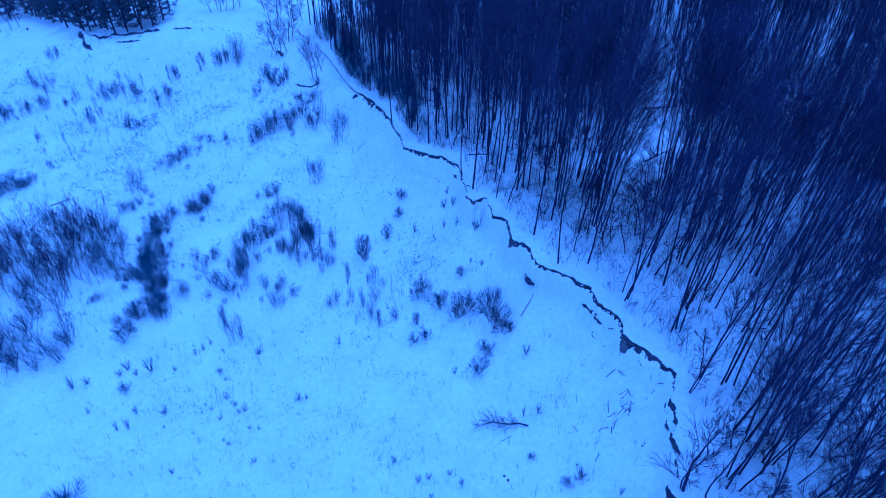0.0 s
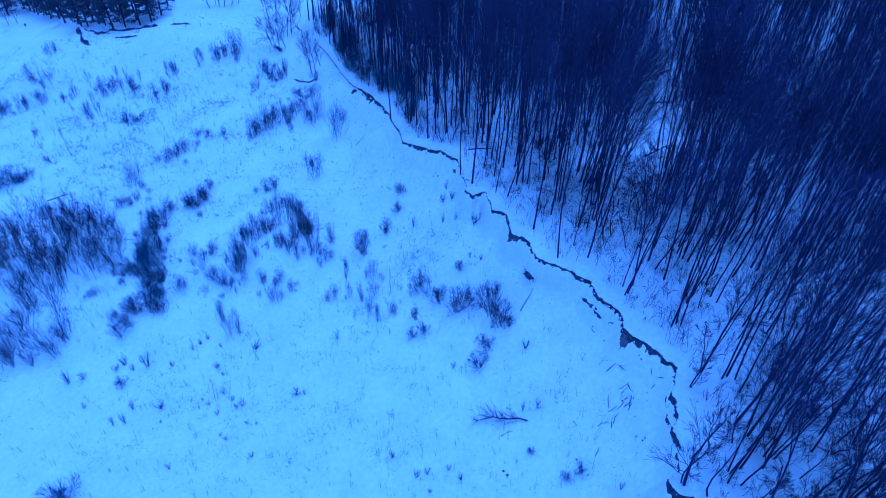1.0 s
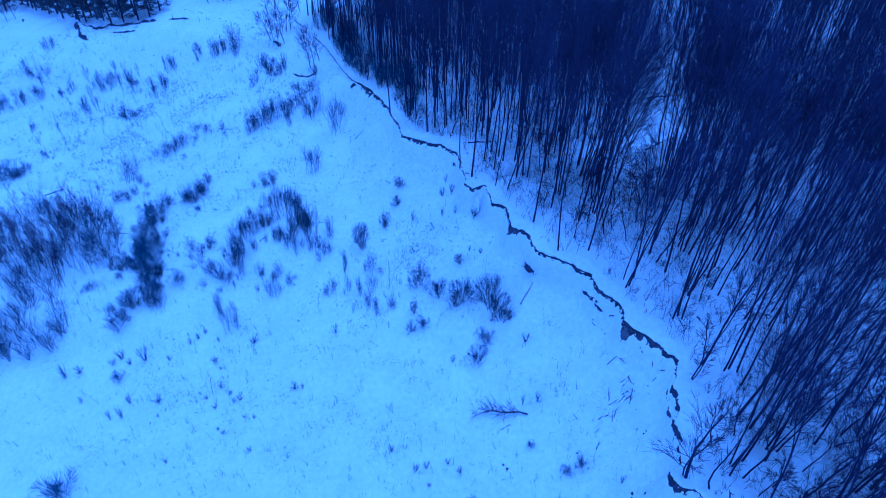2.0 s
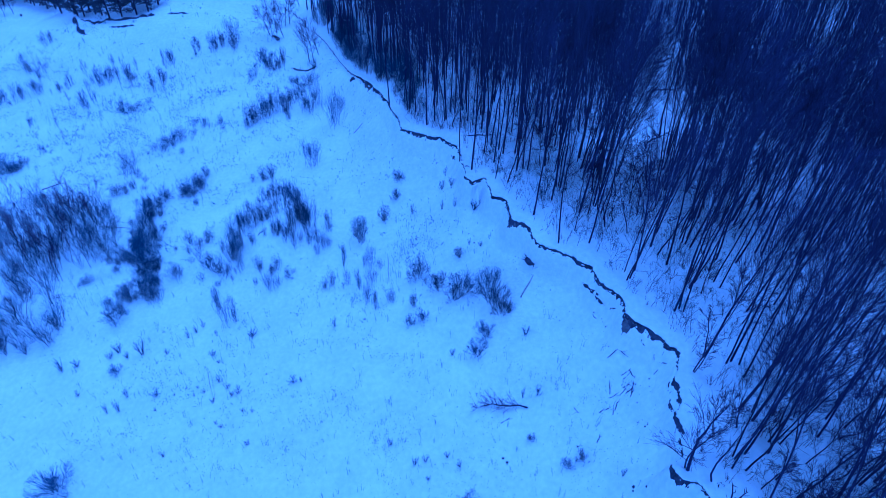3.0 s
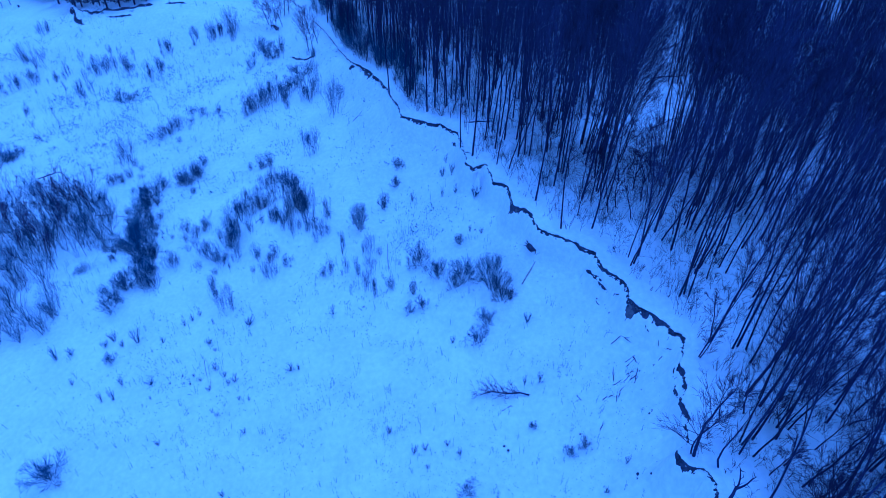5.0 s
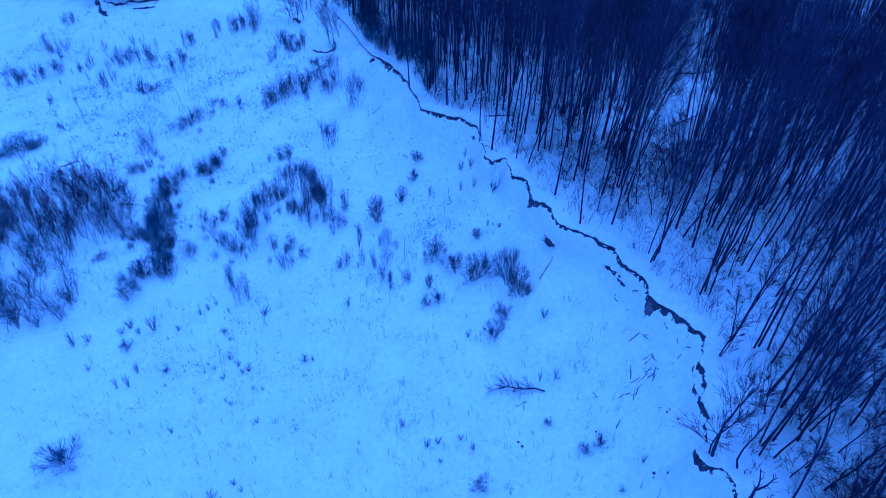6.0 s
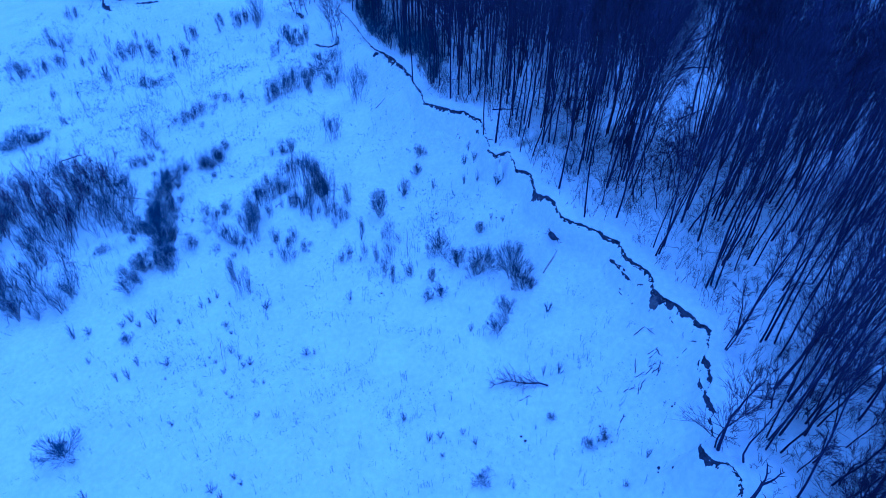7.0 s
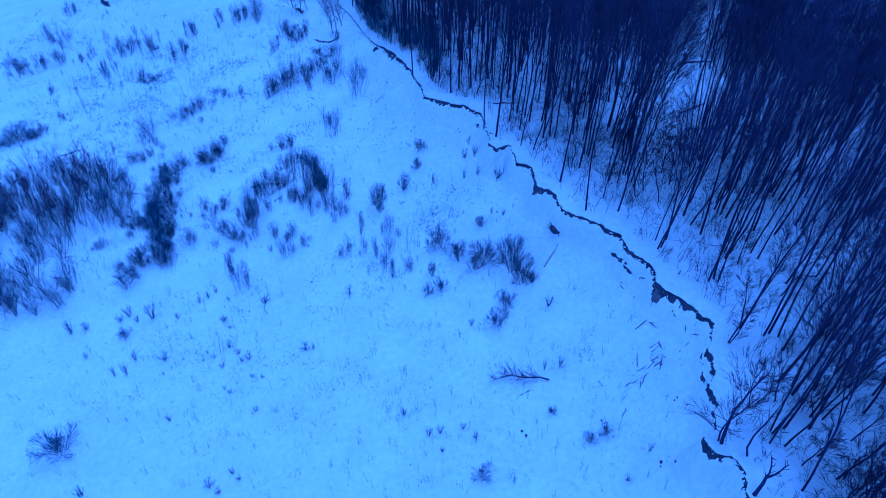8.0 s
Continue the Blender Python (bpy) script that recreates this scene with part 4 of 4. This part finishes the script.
# ---- pines beyond the upper scarp ----
def pine(seed):
    r = random.Random(seed)
    tall = r.uniform(8, 10)
    wood, limbs = Sticks(), Sticks()
    line = bent(r, (0, 0, -0.4), (0, 0, 1), tall, 6, 0.02)
    wood.tube(line, [0.16, 0.14, 0.12, 0.1, 0.07, 0.04, 0.0], 7)
    v, f = [], []
    for j in range(54):
        k = 0.14 + 0.84 * (j + r.random()) / 54
        p, w = along(line, k)
        reach = (0.5 + 2.2 * (1 - k)) * r.uniform(0.7, 1.2)
        a = r.uniform(0, 6.28)
        limb = bent(r, p, (math.cos(a), math.sin(a), r.uniform(-0.05, 0.35)), reach, 3, 0.1, 0.05)
        limbs.tube(limb, [0.035, 0.025, 0.015, 0.0], 4)
        for _ in range(22):
            q, w2 = along(limb, r.uniform(0.3, 1.0) ** 0.7)
            c = q + Vector((r.gauss(0, 0.16), r.gauss(0, 0.16), r.gauss(0.05, 0.1)))
            for _ in range(3):
                way = Vector((r.gauss(0, 1), r.gauss(0, 1), r.gauss(0.3, 0.7))).normalized() * r.uniform(0.16, 0.34)
                side = way.orthogonal().normalized() * 0.06
                n = len(v)
                v.extend([tuple(c - side), tuple(c + side), tuple(c + way)])
                f.append((n, n + 1, n + 2))
    ob = tagged(new("pine"), "dark green pine with snow about its foot", "tree", "pines above the slope")
    part("trunk", wood.mesh("trunk", BARK), ob)
    part("branch_frame", limbs.mesh("branch_frame", BARK), ob)
    part("crown", mesh_of("crown", v, f, [NEEDLE], smooth=False), ob, "dark green needle crown")
    return ob


PINES = [(-68.9, 128.3), (-67.8, 128.5), (-65.1, 127.7), (-60.5, 123.2), (-57.9, 122.6), (-54.9, 122.2), (-52.6, 122), (-75, 134.1), (-83, 142.5),
         (-88, 146.9), (-90.1, 149.2), (-95.2, 151.1), (-94.7, 154.3), (-51.3, 124), (-51.5, 128.5), (-74.2, 136.3), (-65.9, 132.7), (-61.6, 129.3),
         (-58.8, 129.7), (-83.9, 147.8), (-91.2, 155), (-55.4, 128.2), (-72.4, 139.6), (-79.4, 145.3), (-99.3, 156), (-63, 125.8), (-71, 131.5), (-78.5, 138.8), (-62.5, 132.5), (-56.5, 125), (-53.5, 125.2), (-67.5, 130.6), (-59.5, 126.5), (-69, 135.5), (-76.5, 141.5), (-86, 144.5), (-81, 140.3), (-97.5, 149.5), (-92, 150.5), (-100.5, 152), (-94, 147), (-88.5, 151)]
place_all([pine(700 + i) for i in range(4)], [stand(x, y, rng.uniform(0.85, 1.15), rng.uniform(0.85, 1.15), rng.uniform(0, 6.28)) for x, y in PINES], rng)


# ---- fallen and dead wood ----
def on_ground(a, b, lift=0.0, n=5):
    out = []
    for i in range(n):
        x, y = a[0] + (b[0] - a[0]) * i / (n - 1), a[1] + (b[1] - a[1]) * i / (n - 1)
        out.append(Vector((x, y, height(x, y) + lift)))
    return out


def fallen_tree():
    r = random.Random(800)
    wood, fine = Sticks(), Sticks()
    line = on_ground((7.4, 35.7), (3.0, 36.6), 0.12, 7)
    for i, q in enumerate(line):
        q.z += 0.35 * math.sin(i / 6 * math.pi)
        q.y += 0.12 * math.sin(i * 1.9)
    wood.tube(line, [0.07, 0.06, 0.05, 0.045, 0.035, 0.025, 0.0], 6)
    for _ in range(64):
        q, w = along(line, r.uniform(0.15, 0.98))
        way = branch_off(r, w, r.uniform(0.5, 1.1))
        way.z = abs(way.z) * 0.8
        limb = bent(r, q, way, r.uniform(0.6, 1.7), 3, 0.15, 0.03)
        fine.tube(limb, [0.018, 0.014, 0.01, 0.0], 3)
        for _ in range(6):
            q2, w2 = along(limb, r.uniform(0.3, 1))
            tw = bent(r, q2, branch_off(r, w2, 0.7), r.uniform(0.2, 0.5), 2, 0.2)
            fine.tube(tw, [0.009, 0.007, 0.0], 3)
    ob = tagged(new("fallen_tree"), "fallen leafless tree lying on the snow", "fallen tree")
    part("trunk", wood.mesh("trunk", BARK), ob)
    part("crown", fine.mesh("crown", TWIG), ob)


fallen_tree()


def log(name, label, a, b, radius, mat, lift=None, group="", stubs=0):
    r = random.Random(int(abs(a[0] * 100 + b[1] * 10)))
    st = Sticks()
    line = on_ground(a, b, radius * 0.7 if lift is None else lift, 5)
    for q in line[1:-1]:
        q.x += r.gauss(0, 0.03)
        q.z += r.gauss(0, 0.03)
    st.tube([line[0] - (line[1] - line[0]) * 0.01] + line, [0.0 + radius * 0.5] + [radius, radius * 0.95, radius * 0.9, radius * 0.75, radius * 0.5], 7)
    for _ in range(stubs):
        q, w = along(line, r.uniform(0.2, 0.9))
        way = branch_off(r, w, 0.8)
        way.z = abs(way.z)
        st.tube(bent(r, q, way, r.uniform(0.3, 0.9), 2, 0.2), [radius * 0.45, radius * 0.3, 0.0], 4)
    return tagged(new(name, st.mesh(name, mat)), label, "log" if radius > 0.05 else "stick", group)


pale = log("pale_log", "bleached log under a cap of snow", (-22.9, 43.9), (-21.6, 40.7), 0.12, DEADWOOD)
cap = Sticks()
cap.tube([q + Vector((0.02, 0.02, 0)) for q in on_ground((-22.9, 43.9), (-21.6, 40.7), 0.2, 6)], [0.06, 0.11, 0.12, 0.11, 0.1, 0.04], 7)
part("snow_cap", cap.mesh("snow_cap", SNOW), pale, "white cap of snow")
log("pole", "bleached fallen pole lying across a hollow", (-43.1, 67.9), (-38.6, 67.1), 0.06, FROSTED, 0.5)
log("pole", "bleached fallen pole lying across a hollow", (-45.6, 66.8), (-42.2, 67.6), 0.05, FROSTED, 0.4)
log("pole", "thin dark pole lying on the snow", (-55.6, 78.5), (-52.8, 79.5), 0.07, BARK)
log("pole", "snow-dusted pole lying on the slope", (-5.7, 55.9), (-5.4, 52.4), 0.05, FROSTED)
STICKS = [((5.1, 34.7), (5.9, 35.1)), ((11.1, 34.9), (11.4, 34.4)), ((14.9, 36.4), (15.6, 36.6)), ((15, 36.1), (15.6, 36.4)), ((14.9, 35.5), (15.4, 35.5)),
          ((15.4, 34.7), (15.7, 35.6)), ((15, 34.8), (15.5, 35.1)), ((15.2, 34.3), (15.6, 34.9)), ((15.5, 36.5), (15.8, 35.8)), ((13.9, 35.3), (14, 36.3)),
          ((13.9, 35), (14.6, 35.2)), ((14.6, 34.9), (15.1, 35.3)), ((13.8, 33.3), (14, 34.2)), ((14, 33.6), (14.3, 34.3)), ((12.9, 33.9), (13.3, 34.2)),
          ((13.4, 34), (13.8, 34.1)), ((-11.3, 77.8), (-10.2, 78.7)), ((-20.8, 60.7), (-20, 61.8)), ((14, 38), (14.8, 38.2)), ((14.8, 38.1), (15.4, 37.4)), ((12.3, 31.2), (12.6, 31.9))]
for a, b in STICKS:
    log("broken_stick", "broken dark branch lying on the snow", a, b, 0.035, BARK, group="broken branches", stubs=2)
for a, b, r, up in (((24, 68), (28, 72.5), 0.10, 0.2), ((25, 76.5), (29.5, 77.2), 0.09, 0.5), ((22.5, 65), (26, 67.5), 0.08, 0.3), ((27.5, 84), (31, 86.5), 0.1, 0.4), ((26, 70), (25, 75), 0.07, 0.2)):
    log("forest_log", "fallen trunk lying in a snowy clearing", a, b, r, BARK, up, "logs in the clearing", 7)
log("edge_log", "snow-dusted fallen trunk at the edge of the wood", (3.0, 67.7), (5.6, 67.3), 0.07, BARK, stubs=2)
# no real pole: a sunken log stands in for the streak below the root plate
log("pale_streak", "pale streak in the snow below a root plate, built as a sunken pole", (7.5, 46.2), (9.1, 48.0), 0.12, FROSTED, -0.07)


# ---- clods, root plate and stumps ----
def clod(name, label, x, y, size, mat, seed, flat=0.6, group="", category="clod"):
    bm = bmesh.new()
    bmesh.ops.create_icosphere(bm, subdivisions=2, radius=size)
    for v in bm.verts:
        k = 1 + 0.5 * noise.noise(v.co * (1.6 / size) + Vector((seed, 0, 0))) + 0.25 * noise.noise(v.co * (4 / size) + Vector((0, seed, 0)))
        v.co = Vector((v.co.x * k, v.co.y * k, v.co.z * k * flat))
    me = bpy.data.meshes.new(name)
    bm.to_mesh(me)
    bm.free()
    me.materials.append(mat)
    ob = tagged(new(name, me), label, category, group)
    ob.matrix_basis = pose(x, y, height(x, y) + size * flat * 0.25, 0, 0, seed * 40)
    return ob


def root_plate(x, y):
    r = random.Random(830)
    plate = clod("root_plate", "torn dark root plate lying below the scarp", x, y, 0.6, SOIL, 3.1, 0.6, category="roots")
    st = Sticks()
    for _ in range(40):
        a = r.uniform(0, 6.28)
        way = Vector((math.cos(a), math.sin(a) * 0.7, r.uniform(0.0, 0.4)))
        st.tube(bent(r, (0.25 * math.cos(a), 0.2 * math.sin(a), 0.04), way, r.uniform(0.5, 1.1), 3, 0.3), [0.04, 0.03, 0.018, 0.0], 4)
    part("root", st.mesh("root", BARK), plate, "broken bare root ends")
    plate.matrix_basis = plate.matrix_basis @ Matrix.Diagonal((1.15, 1.0, 0.9, 1.0))


root_plate(8.53, 48.60)
CLODS = [(-14.9, 91.3), (-49.2, 111.4), (-39.6, 105), (-30.4, 94.3), (15.6, 31.1), (16, 29.9), (16.1, 29.6), (13.4, 42.2), (3.4, 54.1), (-7.6, 48.1),
         (2.6, 42.9), (-32.9, 62.8), (13.8, 26.2), (13.9, 26.5), (14.6, 26), (5.1, 31.5), (5.4, 31.1), (10.9, 31.4), (-2.7, 57.4), (-3.2, 58)]
for i, (x, y) in enumerate(CLODS):
    clod("soil_clod", "dark clod of soil showing through the snow", x, y, rng.uniform(0.07, 0.13), SOIL, i * 1.3, group="soil clods")


# ---- dry weeds and stubble through the snow ----
def weeds():
    r = random.Random(900)
    # thick places: x, y, radius, share
    groups = [(-22, 43, 4, 5), (-26, 47, 5, 4), (-17, 36, 4, 3), (-30, 37, 5, 5), (-3, 56, 3.5, 9), (-48, 98, 6, 12), (-57, 93, 8, 10), (-40, 95, 8, 8), (-30, 95, 8, 6), (-4, 34, 4, 6),
              (6, 31, 5, 7), (-10, 46, 6, 5), (-41, 55, 3.5, 7), (-20, 75, 8, 6), (-28, 80, 7, 6), (-55, 84, 8, 8), (-62, 112, 9, 7), (-75, 110, 8, 7), (11, 29, 4, 4), (-12, 38, 5, 4),
              (-6, 52, 5, 6), (12, 38, 3, 3), (-35, 100, 9, 7), (-47, 88, 7, 8), (-25, 31, 7, 4), (-31, 66, 5, 3)]
    total = sum(g[3] for g in groups)
    st = Sticks()
    tufts = []
    while len(tufts) < 3000:
        if r.random() < 0.6:
            k = r.uniform(0, total)
            for gx0, gy0, rad, share in groups:
                k -= share
                if k <= 0:
                    break
            x, y = r.gauss(gx0, rad * 0.7), r.gauss(gy0, rad * 0.7)
        else:
            x, y = r.uniform(-85, 16), r.uniform(24, 125)
        if noise.noise((x * 0.22, y * 0.22, 1.0)) + 0.5 * noise.noise((x * 0.7, y * 0.7, 2.0)) > 0.0:
            tufts.append((x, y, r.random()))
    arr = np.array(tufts)
    d, z = off_edge(arr[:, 0], arr[:, 1]), land(arr[:, 0], arr[:, 1])
    for (x, y, k), dd, zz in zip(tufts, d, z):
        if dd < 1.8:
            continue
        # a loose tuft of bent blades that mostly lie down the slope
        wide = 0.2 + 0.8 * k * k
        for _ in range(2 + int(7 * k)):
            a, t = r.gauss(3.8, 0.6) + (math.pi if r.random() < 0.3 else 0), min(1.4, abs(r.gauss(0.9, 0.4)))
            px, py = x + r.gauss(0, wide), y + r.gauss(0, wide * 0.8)
            big = min(1.0, 0.45 + max(0.0, y - 30) / 70)
            h = r.choice((0.08, 0.12, 0.16, 0.24, 0.36)) * r.uniform(0.8, 1.3) * big
            bx, by, bz = h * math.sin(t) * math.cos(a), h * math.sin(t) * math.sin(a), h * math.cos(t)
            st.tube([(px, py, zz - 0.04), (px + bx * 0.6, py + by * 0.6, zz + 0.03 + bz * 0.7), (px + bx * 1.1, py + by * 1.1, zz + 0.03 + bz)], [0.018 * big, r.uniform(0.012, 0.05) * big, 0.0], 4)
    tall = [(r.gauss(gx0, rad), r.gauss(gy0, rad)) for gx0, gy0, rad, share in groups for _ in range(share * 8)]
    tall += [(r.uniform(-85, 14), r.uniform(26, 124)) for _ in range(500)]
    arr = np.array(tall)
    for (x, y), dd, zz in zip(tall, off_edge(arr[:, 0], arr[:, 1]), land(arr[:, 0], arr[:, 1])):
        if dd < 1.5:
            continue
        for _ in range(r.randrange(1, 5)):
            px, py, h = x + r.gauss(0, 0.15), y + r.gauss(0, 0.15), r.uniform(0.4, 1.3)
            tip = Vector((px + r.gauss(0, 0.12) * h, py + r.gauss(0, 0.12) * h, zz + h))
            st.tube([(px, py, zz - 0.05), tip], [0.016, 0.0], 3)
            for _ in range(2):
                q = Vector((px, py, zz)).lerp(tip, r.uniform(0.4, 0.9))
                st.tube([q, q + Vector((r.gauss(0, 0.12), r.gauss(0, 0.12), 0.18))], [0.01, 0.0], 3)
    tagged(new("dry_weeds", st.mesh("dry_weeds", WEED)), "dry brown weed stalks poking through the snow", "weeds", kind="stuff")


weeds()


# ---- crumbs of soil fallen below the scarp ----
def crumbs():
    r = random.Random(950)
    v, f = [], []
    line = resample(LINE[2:-3], 0.1)
    nrm = -sides_of(line, 8)
    probe = off_edge(line[:, 0] + nrm[:, 0] * 0.5, line[:, 1] + nrm[:, 1] * 0.5)
    if np.median(probe) < 0:
        nrm = -nrm
    spots = []
    while len(spots) < 650:
        i = r.randrange(len(line))
        if noise.noise((i * 0.02, 2.0, 0.0)) < -0.1:
            continue
        o = 0.45 + r.expovariate(1.1)
        spots.append((line[i][0] + nrm[i][0] * o + r.gauss(0, 0.1), line[i][1] + nrm[i][1] * o + r.gauss(0, 0.1)))
    arr = np.array(spots)
    z = land(arr[:, 0], arr[:, 1])
    for (x, y), zz in zip(spots, z):
        size = 0.02 + 0.07 * r.random() ** 3
        n, k = len(v), 5
        for j in range(k):
            a = 2 * math.pi * j / k
            q = size * r.uniform(0.6, 1.5)
            v.append((x + q * math.cos(a), y + q * math.sin(a), zz - 0.03))
        v.append((x + r.gauss(0, 0.02), y + r.gauss(0, 0.02), zz + size * r.uniform(0.6, 1.2)))
        for j in range(k):
            f.append((n + j, n + (j + 1) % k, n + k))
    tagged(new("soil_crumbs", mesh_of("soil_crumbs", v, f, [SOIL], smooth=False)), "dark crumbs of soil on the snow below the scarp", "soil", kind="stuff")


crumbs()


# ---- fallen twigs on the snow of the wood ----
def litter():
    r = random.Random(970)
    st = Sticks()
    spots = [(r.uniform(-20, 78), r.uniform(14, 118)) for _ in range(17000)]
    arr = np.array(spots)
    d, z = off_edge(arr[:, 0], arr[:, 1]), land(arr[:, 0], arr[:, 1])
    for (x, y), dd, zz in zip(spots, d, z):
        if dd > -2.5 or x > 0.66 * (0.758 * y + 28) + 3 or r.random() > min(1, -dd / 9):
            continue
        a, n, up = r.uniform(0, 6.28), r.uniform(0.4, 1.5), abs(r.gauss(0, 0.18))
        tip = (x + n * math.cos(a), y + n * math.sin(a), zz + 0.03 + n * up)
        st.tube([(x, y, zz + 0.01), tip], [r.uniform(0.012, 0.026), 0.0], 3)
    tagged(new("twig_litter", st.mesh("twig_litter", TWIG)), "fallen dark twigs lying on the snow of the wood", "twigs", kind="stuff")


litter()


# ---- low brushwood under the edge of the wood ----
def brushwood():
    r = random.Random(980)
    st = Sticks()
    spots = [(r.uniform(-22, 40), r.uniform(16, 112)) for _ in range(22000)]
    arr = np.array(spots)
    d, z = off_edge(arr[:, 0], arr[:, 1]), land(arr[:, 0], arr[:, 1])
    made = 0
    for (x, y), dd, zz in zip(spots, d, z):
        if not -15 < dd < -0.8 or noise.noise((x * 0.35, y * 0.35, 6.0)) < -0.12 or made > (1500 if y < 60 else 2300):
            continue
        made += 1
        h = r.uniform(0.5, 2.4) * (0.7 if dd > -2 else 1)
        for _ in range(r.choice((1, 1, 2, 3))):
            line = bent(r, (x + r.gauss(0, 0.1), y + r.gauss(0, 0.1), zz - 0.1), (r.gauss(0, 0.2), r.gauss(0, 0.2), 1), h, 2, 0.1)
            st.tube(line, [0.016, 0.011, 0.0], 3)
            for _ in range(8):
                q, w = along(line, r.uniform(0.2, 0.95))
                tip = q + branch_off(r, w, r.uniform(0.4, 0.9)) * h * r.uniform(0.12, 0.34)
                st.tube([q, tip], [0.0095, 0.0], 3)
    tagged(new("brushwood", st.mesh("brushwood", TWIG)), "low bare brushwood under the edge of the wood", "brushwood", kind="stuff")


brushwood()
